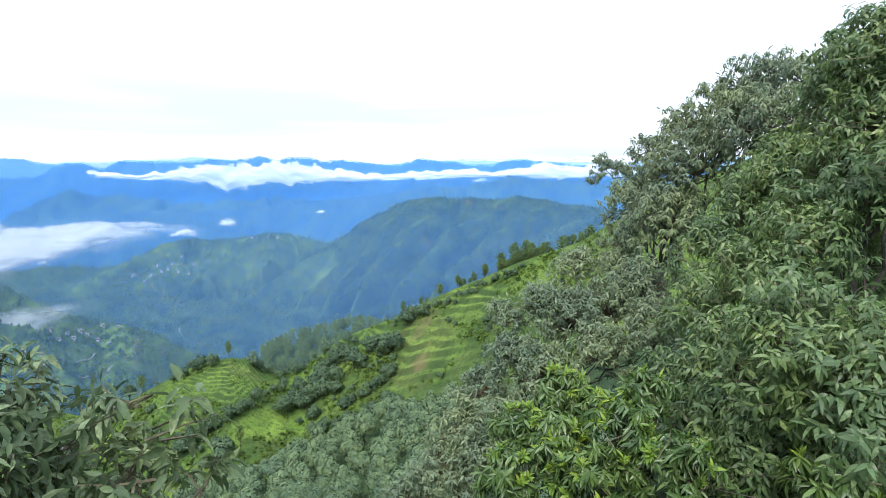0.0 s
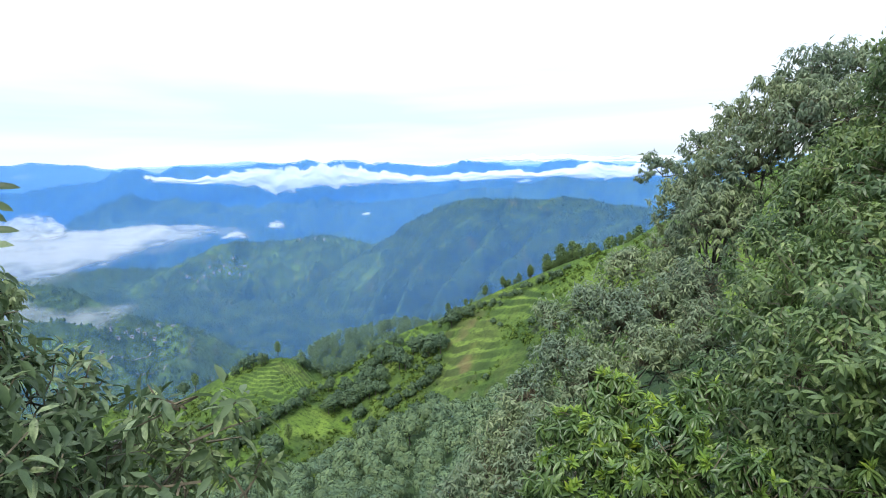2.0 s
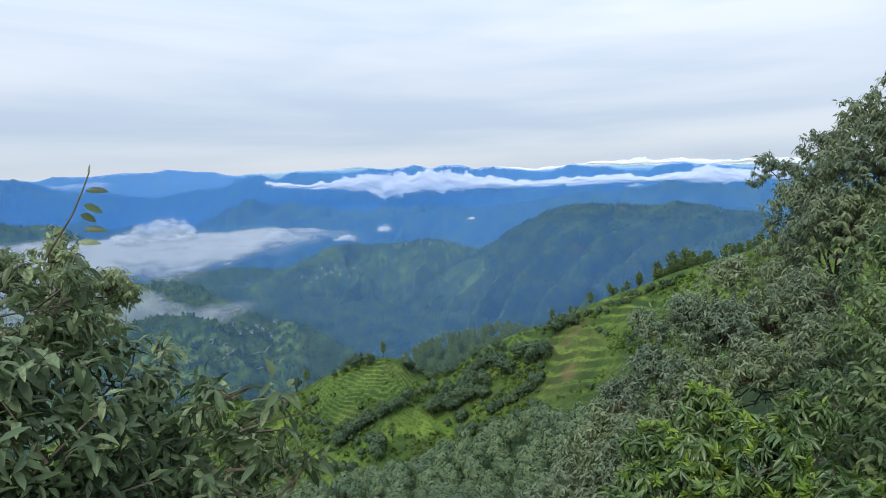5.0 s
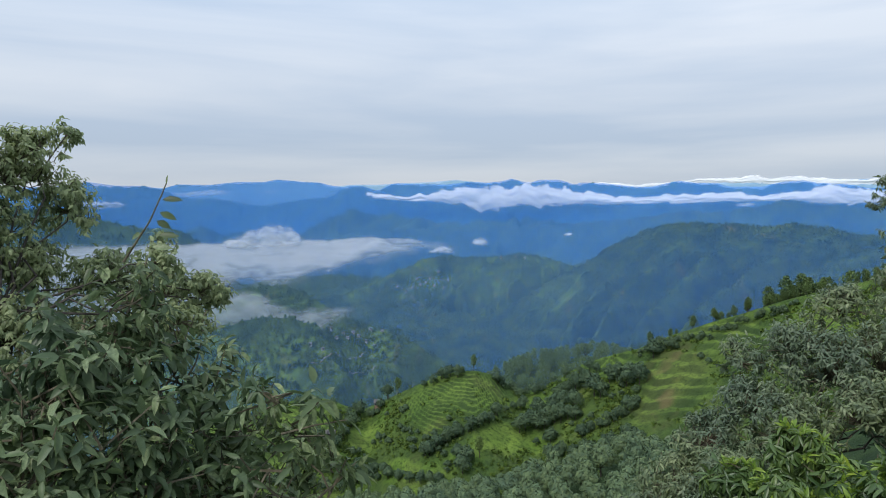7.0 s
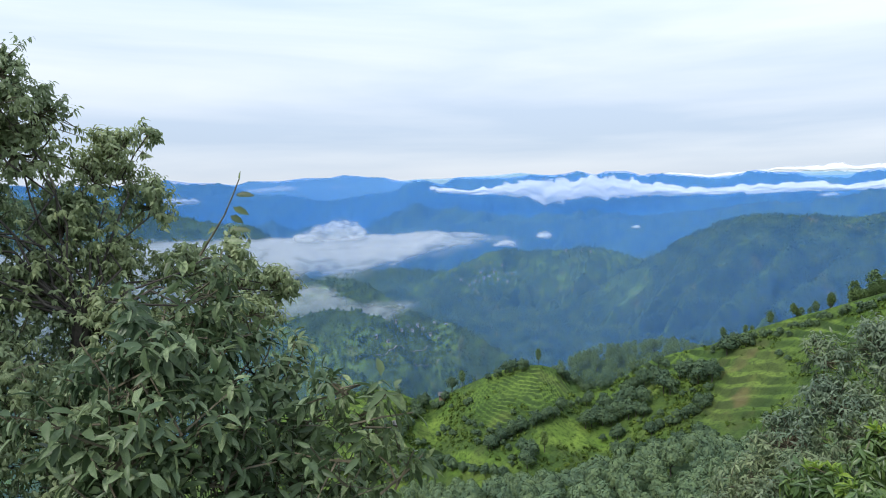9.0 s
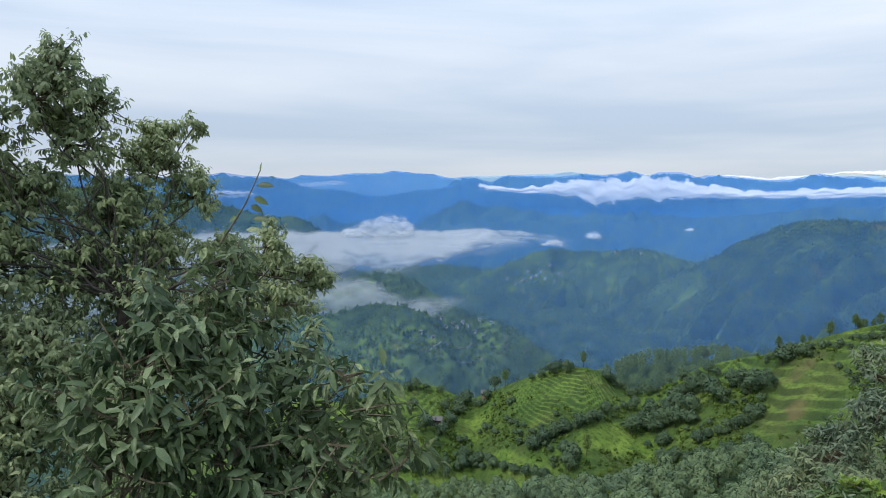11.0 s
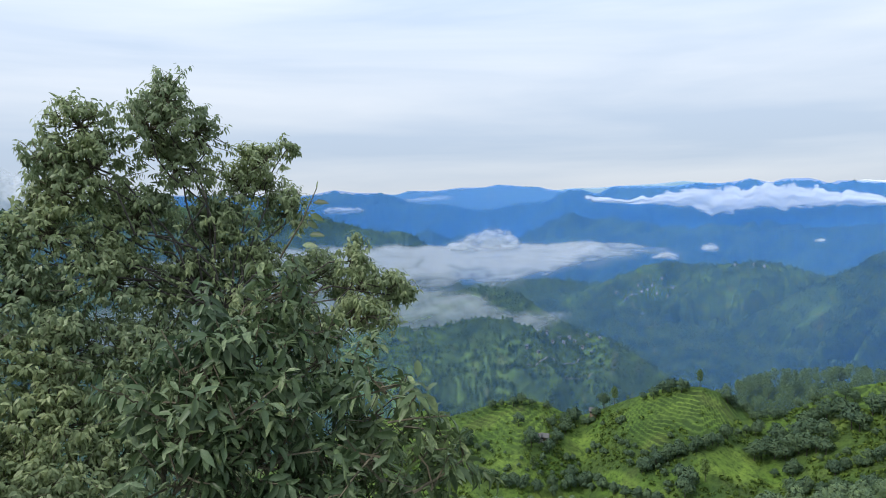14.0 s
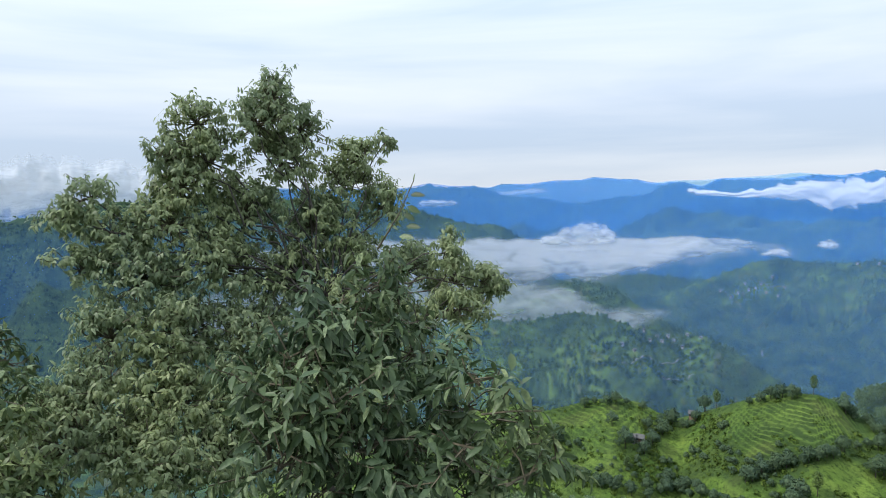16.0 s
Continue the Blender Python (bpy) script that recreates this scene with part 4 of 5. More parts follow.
build_tree("rhododendron_bush", "bright green rhododendron with whorled glossy leaves", (1.7, 6.4), (1.6, 6.3, -2.4), RHODO_BLOBS, M_RHODO, 0.08, 0.135, 0.032, 52, fine=True, young_mat=M_RHODO_NEW, fill=0.85, singles=285, single_centre=(1.5, 5.9, -0.9), category="shrub", droop=0.65, leaves=12, whorl=True, twig=0.22)


def leafy_shoot(parent):
    """The long bare shoot that rises out of the shrub, with its few broad leaves."""
    base = parent.location
    inv = Matrix.Translation(-base)
    line = [np.array(p[:3]) for p in SHOOT]
    ob = part("shoot", tube(line, np.linspace(0.006, 0.0025, len(line)), 6), M_TWIG, parent, "thin upright shoot with a few broad leaves")
    ob.matrix_basis = inv
    for n, (x, y, z, lean) in enumerate(SHOOT_LEAVES):
        side = np.array((math.cos(0.18), math.sin(0.18), 0)) * np.sign(lean)
        way = side * abs(lean) / 0.11 + np.array((0, 0.1, 0.02 - 0.25 * (n % 3)))
        if abs(lean) < 0.03:
            way = np.array((0.1, 0, 1.0))
        v, t = leaf_arrays(np.zeros((1, 3)), np.array([way]), np.array([[0.1, -0.75, 0.6]]), np.array([0.1 - 0.012 * (n % 3) if abs(lean) > 0.03 else 0.05]), np.array([0.036 if abs(lean) > 0.03 else 0.012]), 0.15, 0.2)
        o = new("leaf", array_mesh("leaf", v, t, M_SHRUB, True))
        o.parent = ob
        o.matrix_basis = Matrix.Translation((x, y, z))


leafy_shoot(shrub)


# ---------------------------------------------------------------- woods on the slope and the spur
def clump_crown(count, blobs, size, seed):
    """A far crown: many small leaf clumps, each a bent diamond, over uneven masses."""
    g = np.random.default_rng(seed)
    b = np.array(blobs)
    which = g.choice(len(b), count, p=b[:, 3] ** 2 / (b[:, 3] ** 2).sum())
    d = unit(g.normal(0, 1, (count, 3)))
    d[:, 2] = np.where(d[:, 2] < -0.35, -d[:, 2], d[:, 2])
    lump = fbm(d[:, 0] * 2.6 + which, d[:, 1] * 2.6 + d[:, 2] * 2.2, 3, seed)
    rad = b[which, 3] * (0.9 + lump * 0.45) * np.where(g.random(count) < 0.2, g.uniform(0.4, 0.9, count), 1)
    base = b[which, :3] + d * rad[:, None]
    way = unit(np.cross(d, g.normal(0, 1, (count, 3))) + d * 0.5 + (0, 0, -0.25))
    s = size * g.uniform(0.6, 1.3, count)
    side = unit(np.cross(way, d + g.normal(0, 0.4, (count, 3))))
    nor = np.cross(side, way)
    p0 = base - way * s[:, None] * 0.55 + side * s[:, None] * 0.3
    p1 = base + way * s[:, None] * 0.75 - nor * s[:, None] * 0.2
    p2 = base - way * s[:, None] * 0.35 - side * s[:, None] * 0.5
    v = np.stack([p0, p1, p2], 1).reshape(-1, 3)
    face = nor * np.where((nor * d).sum(1) < 0, -1, 1)[:, None]
    out = unit(base - (b[:, :3] * b[:, 3:] ** 2).sum(0) / (b[:, 3] ** 2).sum())
    return v, np.arange(count * 3).reshape(-1, 3), np.repeat(unit(d * 0.7 + out * 0.7 + face * 0.3), 3, 0)


CROWNS = {}


def wood_tree(name, label, mat, height, width, count, size, seed, group):
    g = np.random.default_rng(seed + 100)
    root = tagged(new(name), label, "tree", group)
    part("trunk", tube([(0, 0, -0.8), (0.1, 0.05, height * 0.3), (0.05, 0.2, height * 0.62)], (height * 0.028, height * 0.02, height * 0.008), 6), M_BARK, root)
    blobs = [(0, 0, height * 0.55, width * 0.36)]
    for k in range(7):
        a, rr = k * 0.9 + g.uniform(0, 0.5), width * g.uniform(0.22, 0.36)
        zz = height * g.uniform(0.34, 0.74)
        blobs.append((rr * np.cos(a), rr * np.sin(a), zz, width * g.uniform(0.13, 0.22)))
        part("limb", tube([(0.05, 0.05, height * 0.3), (rr * 0.5 * np.cos(a), rr * 0.5 * np.sin(a), zz * 0.8), (rr * np.cos(a), rr * np.sin(a), zz)], (height * 0.012, height * 0.008, height * 0.004), 4), M_BARK, root)
    blobs.append((0.05 * width, 0, height * 0.84, width * 0.2))
    v, q, nrm = clump_crown(count, blobs, size, seed)
    crown = tagged(new("crown", array_mesh("crown", v, q, mat, True, nrm)), kind="stuff")
    CROWNS[crown.data.name] = (v, nrm)
    crown.parent = root
    return root


def pine_tree(label, height, seed, group, tufts=10):
    g = np.random.default_rng(seed)
    root = tagged(new("pine_tree"), label, "tree", group)
    part("trunk", tube([(0, 0, -0.8), (0.1, 0, height * 0.5), (0, 0.05, height * 0.97)], (height * 0.02, height * 0.014, height * 0.003), 6), M_BARK, root)
    V, Q, N, k = [], [], [], 0
    for z in np.linspace(0.38, 0.98, 14):
        reach = height * 0.25 * math.sin(math.pi * (z - 0.28) / 0.76) ** 0.8
        for a in range(6):
            ang, rr = a * 1.05 + z * 40 + g.uniform(-0.3, 0.3), reach * g.uniform(0.5, 1.1)
            c = np.array((rr * 0.7 * np.cos(ang), rr * 0.7 * np.sin(ang), height * (z + g.uniform(-0.02, 0.02))))
            v, q, nrm = clump_crown(tufts, [(*c, max(0.3, rr * 0.48))], 0.55 * height / 11, int(g.integers(1e6)))
            V.append(v)
            N.append(nrm)
            Q.append(q + k)
            k += len(v)
    V, N = np.concatenate(V), np.concatenate(N)
    crown = tagged(new("crown", array_mesh("crown", V, np.concatenate(Q), M_PINE, True, N)), kind="stuff")
    CROWNS[crown.data.name] = (V, N)
    crown.parent = root
    return root


def plant(kinds, spots, smin, smax, seed, sink=0.1):
    """Copies of the given trees at (bearing, distance)."""
    g = np.random.default_rng(seed)
    for n, (az, r) in enumerate(spots):
        x, y = -r * math.sin(radians(az)), r * math.cos(radians(az))
        s = g.uniform(smin, smax)
        k = kinds[int(g.integers(len(kinds)))]
        m = Matrix.Translation((x, y, ground_at(x, y) - sink)) @ Matrix.Rotation(g.uniform(0, 6.28), 4, "Z") @ Matrix.Diagonal((s, s, s * g.uniform(0.9, 1.1), 1))
        copy_thing(k, m)


def plant_joined(name, label, category, kinds, spots, smin, smax, seed, mat):
    """The rest of a wood as one object: the crowns of the given trees at (bearing, distance)."""
    g, V, Q, N, n = np.random.default_rng(seed), [], [], [], 0
    crowns = [CROWNS[c.data.name] for k in kinds for c in k.children if c.name.startswith("crown")]
    for az, r in spots:
        x, y = -r * math.sin(radians(az)), r * math.cos(radians(az))
        a, s, (v, nrm) = g.uniform(0, 6.28), g.uniform(smin, smax), crowns[int(g.integers(len(crowns)))]
        c, d = math.cos(a), math.sin(a)
        turn = np.array(((c, d, 0), (-d, c, 0), (0, 0, 1)))
        V.append(v @ turn * s + np.array((x, y, ground_at(x, y) - 0.2)))
        N.append(nrm @ turn)
        Q.append(np.arange(len(v)).reshape(-1, 3) + n)
        n += len(v)
    return tagged(new(name, array_mesh(name, np.concatenate(V), np.concatenate(Q), mat, True, np.concatenate(N))), label, category, kind="stuff")


def drop_first(kinds):
    for k in kinds:
        for o in (*k.children_recursive, k):
            bpy.data.objects.remove(o)


def scatter(count, az0, az1, r0, r1, seed, gap, keep=None):
    g, out = np.random.default_rng(seed), []
    for _ in range(count * 30):
        az, r = g.uniform(az0, az1), math.sqrt(g.uniform(r0 * r0, r1 * r1))
        if keep and not keep(az, r):
            continue
        x, y = -r * math.sin(radians(az)), r * math.cos(radians(az))
        if all((x - a) ** 2 + (y - b) ** 2 > gap * gap for a, b, *_ in out):
            out.append((x, y, az, r))
        if len(out) >= count:
            break
    return [(az, r) for _, _, az, r in out]


near_kinds = [wood_tree("oak_tree", "rounded grey-green oak in the wood below", M_CANOPY, 6.6, 6.0, 4600, 0.19, s, "oaks of the lower wood") for s in (1, 2, 3)]
far_kinds = [wood_tree("oak_tree", "rounded grey-green oak farther down the slope", M_CANOPY, 6.6, 6.0, 1700, 0.31, s, "oaks of the lower wood") for s in (4, 5, 6)]


def below_fields(a, r, tall):
    """Whether a tree there leaves the terraced fields beyond it open to view."""
    x, y = -r * math.sin(radians(a)), r * math.cos(radians(a))
    return ground_at(x, y) + tall - EYE < r * math.tan(radians(float(table(a, CANOPY_TOP))))


wood = sorted(scatter(330, -9, 49, 72, 262, 4, 6.0, lambda a, r: r < float(spur_distance(a)) - 66 and below_fields(a, r, 7.6)), key=lambda s: s[1])
close, distant = [s for s in wood if s[1] < 150], [s for s in wood if s[1] >= 150]
plant(near_kinds, close[:90], 1.05, 1.6, 8)
plant(far_kinds, distant[:70], 1.05, 1.6, 28)
plant_joined("lower_wood", "grey-green oak wood filling the slope below", "woodland", far_kinds, close[90:] + distant[70:], 1.0, 1.5, 18, M_CANOPY)
plant_joined("slope_thicket", "leafy thicket on the steep slope under the oaks", "woodland", far_kinds, scatter(54, 46, 98, 12, 60, 41, 3.0) + scatter(22, -40, -8, 18, 50, 42, 4.4), 0.4, 0.75, 43, M_CANOPY)
drop_first(near_kinds + far_kinds)

small_kinds = [wood_tree("oak_tree", "small dark oak", M_SPUR, 5.6, 6.0, 380, 0.7, s, "oaks on the terraced spur") for s in (14, 15)]
spur_kinds = [wood_tree("oak_tree", "dark round oak on the terraced spur", M_SPUR, 5.6, 6.0, 1100, 0.42, s, "oaks on the terraced spur") for s in (11, 12, 13)]


def spot(az, el):
    """The distance at which the land on that bearing shows at that height angle."""
    rs = float(spur_distance(az))
    r = np.linspace(rs - 84, rs - 0.5, 170)
    e = np.degrees(np.arctan2(base_spur(np.full(170, az), r)[0] - EYE, r))
    return az, float(r[np.argmax(e >= el)] if (e >= el).any() else rs)


def row_of(points, step, jitter, seed):
    """Places along a line given by bearings and height angles."""
    g, out = np.random.default_rng(seed), []
    for (a0, e0), (a1, e1) in zip(points, points[1:]):
        n = max(1, int(math.hypot(a1 - a0, e1 - e0) / step))
        for k in range(n):
            out.append(spot(a0 + (a1 - a0) * k / n + g.normal(0, jitter), e0 + (e1 - e0) * k / n + g.normal(0, jitter * 0.6) - 0.45))
    return out


# big oaks in the middle of the spur, then belts along the terraces
clumps = row_of([(15.6, -22.0), (14.6, -21.3), (13.4, -21.5), (12.4, -20.9), (11.0, -20.5), (9.8, -20.7)], 0.55, 0.2, 71) + row_of([(14.2, -20.3), (12.8, -20.0), (11.4, -19.6), (9.9, -19.6)], 0.6, 0.2, 72)
clumps += row_of([(12.2, -18.9), (11.0, -18.1), (9.8, -17.8), (8.4, -18.6), (7.6, -19.0)], 0.6, 0.2, 73) + row_of([(7.4, -17.1), (6.0, -16.5), (4.9, -17.2), (6.4, -17.8)], 0.6, 0.2, 74)
clumps += row_of([(3.9, -14.6), (3.2, -14.1), (2.2, -13.8), (1.2, -14.1)], 0.6, 0.15, 75) + [spot(21.4, -24.9), spot(20.7, -25.3), spot(21.0, -26.0), spot(28.2, -19.4), spot(30.8, -21.0), spot(31.6, -21.8), spot(36.0, -21.3), spot(41.0, -23.0), spot(33.1, -23.5), spot(34.8, -23.2), spot(32.4, -22.8)]
belts = row_of([(24.8, -24.3), (22.9, -23.1), (21.3, -22.3), (19.7, -21.7), (18.1, -21.1)], 0.42, 0.16, 76) + row_of([(17.8, -20.5), (16.3, -20.0), (14.8, -19.7)], 0.45, 0.15, 77)
belts += row_of([(10.2, -22.0), (9.0, -21.4), (7.6, -21.0), (6.5, -20.2), (5.4, -19.4), (5.0, -18.2)], 0.4, 0.2, 78) + row_of([(17.7, -17.6), (16.6, -18.3), (15.4, -18.9), (13.8, -18.3), (12.8, -17.9)], 0.4, 0.16, 79)
belts += row_of([(24.6, -18.1), (23.2, -17.6), (21.6, -17.1), (20.6, -17.0)], 0.5, 0.1, 80) + row_of([(12.6, -24.2), (10.4, -23.5), (8.4, -23.4), (6.2, -22.1), (3.8, -21.7)], 0.45, 0.3, 81)
belts += row_of([(30.6, -25.2), (29.4, -25.8), (26.6, -25.7), (25.0, -26.4), (22.6, -26.2)], 0.6, 0.3, 82) + row_of([(48, -25.8), (43.7, -25.9), (40, -25.4), (37, -25.9), (33.2, -26.2), (28.3, -25.2)], 0.4, 0.35, 83)
belts += row_of([(14.4, -22.9), (13.0, -22.6), (11.6, -22.2)], 0.5, 0.25, 84) + row_of([(32.6, -20.8), (31.2, -20.4), (29.6, -20.6), (28.6, -19.8)], 0.5, 0.2, 85) + row_of([(42.4, -23.6), (40.6, -22.6), (38.4, -23.2)], 0.6, 0.3, 86)
belts += row_of([(38.4, -19.6), (36.6, -19.2), (34.4, -19.1), (32.6, -19.9)], 0.9, 0.2, 87) + row_of([(11.6, -16.8), (9.4, -16.4), (7.4, -16.2)], 0.9, 0.3, 88)
gs = np.random.default_rng(61)
loose = [spot(gs.uniform(22, 48), gs.uniform(-26, -20.5)) for _ in range(170)] + [spot(gs.uniform(5, 16), gs.uniform(-22.5, -16.5)) for _ in range(26)] + [spot(gs.uniform(-4, 5), gs.uniform(-20, -13)) for _ in range(10)] + [spot(gs.uniform(21.5, 27), gs.uniform(-23.5, -18.6)) for _ in range(40)]
loose = [p for p in loose if float(worked(np.array(p[0]), np.array(p[1]))) < 0.6]
loose += row_of([(5.0, -14.7), (1.2, -13.0), (-3.1, -11.2), (-7.5, -9.3)], 0.35, 0.2, 89)
plant(spur_kinds, clumps, 1.15, 1.75, 39)
plant(spur_kinds, belts, 0.65, 1.2, 9)
plant_joined("spur_thicket", "dark oak thicket on the terraced spur", "woodland", small_kinds, loose, 0.35, 0.7, 19, M_SPUR)
drop_first(spur_kinds + small_kinds)

pine_kinds = [pine_tree("slender green pine standing along the ridge", 11.0, s, "pines along the ridge") for s in (21, 22, 23)]
gr = np.random.default_rng(52)
ridge = [(a, float(spur_distance(a)) + gr.uniform(0, 10)) for a in (4.1, 2.4, 1.9, 0.6, *gr.uniform(-12.5, -1, 34))]
plant(pine_kinds, ridge, 0.3, 0.68, 31)
shoulder = scatter(420, 1, 23, 360, 448, 33, 3.0)
plant(pine_kinds, shoulder[:70], 0.75, 1.15, 34)
thin_kinds = [pine_tree("slender pine", 11.0, s, "pines along the ridge", 5) for s in (24, 25)]
plant_joined("pine_wood", "green pine wood on the slope behind the spur", "woodland", thin_kinds, shoulder[70:], 0.75, 1.15, 38, M_PINE)
plant(pine_kinds, scatter(60, -14, -5, 284, 322, 35, 3.6), 0.8, 1.3, 36)
plant(pine_kinds, [spot(19.4, -24.6), spot(20.0, -17.0), spot(28.1, -19.2), spot(31.4, -21.6), spot(27.2, -19.1), spot(34.6, -25.0)], 0.6, 0.85, 37)
drop_first(pine_kinds + thin_kinds)


# ---------------------------------------------------------------- scrub and far woods, too many to count
def build_scrub(count, seed):
    g = np.random.default_rng(seed)
    az, r = g.uniform(-14, 50, count), np.sqrt(g.uniform(175**2, 330**2, count))
    keep = (r < spur_distance(az) - 2) & (fbm(az / 3, r / 14, 3, 5) > -0.06) & (worked(az, r) < g.uniform(0, 1.05, count))
    az, r = az[keep], r[keep]
    x, y = -r * np.sin(np.radians(az)), r * np.cos(np.radians(az))
    z = land(az, r)[0]
    V, Q, N, k = [], [], [], 0
    for n in range(len(az)):
        s = g.uniform(0.35, 1.0) ** 1.5 * 1.3
        v, q, nrm = clump_crown(12, [(x[n], y[n], z[n] + s * 0.3, s)], s * 0.9, n)
        V.append(v)
        N.append(nrm)
        Q.append(q + k)
        k += len(v)
    me = array_mesh("scrub", np.concatenate(V), np.concatenate(Q), M_SCRUB, True, np.concatenate(N))
    return tagged(new("scrub", me), "low green scrub and tall grass on the terrace edges", "scrub", kind="stuff")


def build_far_wood(count, az0, az1, r0, r1, seed, label, tall):
    """Small tree crowns, each a ragged faceted cone, over the far slopes."""
    g = np.random.default_rng(seed)
    az, r = g.uniform(az0, az1, count), np.exp(g.uniform(np.log(r0), np.log(r1), count))
    z, field, _ = land(az, r)
    x, y = -r * np.sin(np.radians(az)), r * np.cos(np.radians(az))
    keep = (field < g.uniform(0.02, 0.36, count)) & (r > spur_distance(az) + 60) & ((r > 1150) | (fbm(x / 55, y / 55, 3, 44) > -0.16))
    az, r, z = az[keep], r[keep], z[keep]
    m = len(az)
    x, y = -r * np.sin(np.radians(az)), r * np.cos(np.radians(az))
    h, w = tall * g.uniform(0.6, 1.4, m), tall * 0.42 * g.uniform(0.7, 1.3, m)
    step = 6.0
    zx = land(np.degrees(np.arctan2(-x - step, y)), np.hypot(x + step, y))[0] - land(np.degrees(np.arctan2(-x + step, y)), np.hypot(x - step, y))[0]
    zy = land(np.degrees(np.arctan2(-x, y + step)), np.hypot(x, y + step))[0] - land(np.degrees(np.arctan2(-x, y - step)), np.hypot(x, y - step))[0]
    lie = unit(np.stack([-zx, -zy, np.full(m, 2 * step)], -1))
    ring, out = [], []
    for k in range(5):
        a = k * 2 * np.pi / 5 + g.uniform(-0.4, 0.4, m)
        ww = w * g.uniform(0.7, 1.25, m)
        ring.append(np.stack([x + ww * np.cos(a), y + ww * np.sin(a), z + h * g.uniform(0.05, 0.4, m)], -1))
        out.append(unit(lie * 0.6 + np.stack([np.cos(a), np.sin(a), a * 0 + 0.1], -1) * 0.75))
    out.append(lie)
    top = np.stack([x + g.normal(0, 0.15, m) * w, y + g.normal(0, 0.15, m) * w, z + h], -1)
    V = np.stack([*ring, top], 1).reshape(-1, 3)
    tri = np.array([(k, (k + 1) % 5, 5) for k in range(5)])
    T = (tri[None] + (np.arange(m) * 6)[:, None, None]).reshape(-1, 3)
    return tagged(new("far_wood", array_mesh("far_wood", V, T, M_FARWOOD, True, np.stack(out, 1).reshape(-1, 3))), label, "woodland", kind="stuff")


M_SCRUB = leaf_material("scrub_leaf", (0.04, 0.075, 0.018), (0.075, 0.125, 0.026), (0.13, 0.18, 0.04), 0.7, 0.1, 0.2)
M_FARWOOD = leaf_material("far_wood_leaf", (0.014, 0.03, 0.013), (0.038, 0.068, 0.026), (0.1, 0.15, 0.052), 0.8, 0.1, 0.1, 0.025, 2.2)
build_scrub(13000, 3)
build_far_wood(40000, -2, 60, 470, 1120, 6, "dark green woods and hedges over the valley slopes", 4.2)
build_far_wood(70000, -16, 36, 1040, 1960, 7, "dense pine and oak forest on the facing ridge", 5.6)
build_far_wood(12000, 40, 92, 900, 1340, 8, "dark forest on the steep mountain side", 4.5)


# ---------------------------------------------------------------- tracks and houses
M_TRACK = plain_material("track_earth", (0.15, 0.135, 0.11), (0.24, 0.215, 0.175), 0.4, 0.9, 0.2)
M_WALL = plain_material("limewashed_wall", (0.24, 0.235, 0.225), (0.36, 0.35, 0.335), 2.0, 0.85, 0.15)
M_BRICK = plain_material("mud_wall", (0.19, 0.13, 0.095), (0.27, 0.19, 0.14), 2.0, 0.9, 0.2)
M_ROOF = plain_material("slate_roof", (0.07, 0.07, 0.07), (0.13, 0.127, 0.122), 3.0, 0.6, 0.3)
M_TIN = plain_material("tin_roof", (0.09, 0.10, 0.115), (0.15, 0.16, 0.18), 1.5, 0.45, 0.2, 0.5)
M_DOOR = plain_material("dark_wood", (0.05, 0.035, 0.025), (0.09, 0.065, 0.045), 9.0, 0.7, 0.2)
M_PANE = plain_material("dim_pane", (0.03, 0.04, 0.05), (0.05, 0.06, 0.07), 3.0, 0.15, 0.0, 0.5)


def build_track(points, width, label):
    """A dirt track laid over the hillside; points as (bearing, distance)."""
    p = np.array([(-r * math.sin(radians(a)), r * math.cos(radians(a))) for a, r in points])
    t, q = np.arange(len(p)), np.linspace(0, len(p) - 1, 14 * (len(p) - 1) + 1)
    x, y = np.interp(q, t, p[:, 0]), np.interp(q, t, p[:, 1])
    x, y = x + 7 * fbm(q * 0.9, q * 0, 3, 3), y + 7 * fbm(q * 0.9, q * 0 + 9, 3, 4)
    dx, dy = np.gradient(x), np.gradient(y)
    n = np.hypot(dx, dy) + 1e-6
    v = []
    for s in (-1, 1):
        xx, yy = x - dy / n * s * width / 2, y + dx / n * s * width / 2
        v += [(a, b, c) for a, b, c in zip(xx, yy, land(np.degrees(np.arctan2(-xx, yy)), np.hypot(xx, yy))[0])]
    v = np.array(v)
    k = len(q)
    top = np.maximum(v[:k, 2], v[k:, 2]) + 0.3
    v[:k, 2] = v[k:, 2] = np.maximum(top, np.convolve(np.pad(top, 2, mode="edge"), np.ones(5) / 5, "valid"))
    low = v - np.array((0, 0, 0.8))
    allv = np.concatenate([v, low])
    f = []
    for i in range(k - 1):
        f += [(i, i + 1, k + i + 1, k + i), (i, 2 * k + i, 2 * k + i + 1, i + 1), (k + i, k + i + 1, 3 * k + i + 1, 3 * k + i)]
    return tagged(new("road", array_mesh("road", allv, np.array(f), M_TRACK)), label, "road", kind="structure")


def across(az, el, r0, r1):
    """The place on that bearing where the far land first shows at that height angle."""
    r = np.linspace(r0, r1, 400)
    e = np.degrees(np.arctan2(land(np.full(400, az), r)[0] - EYE, r))
    return az, float(r[np.argmax(e >= el)] if (e >= el).any() else r1)


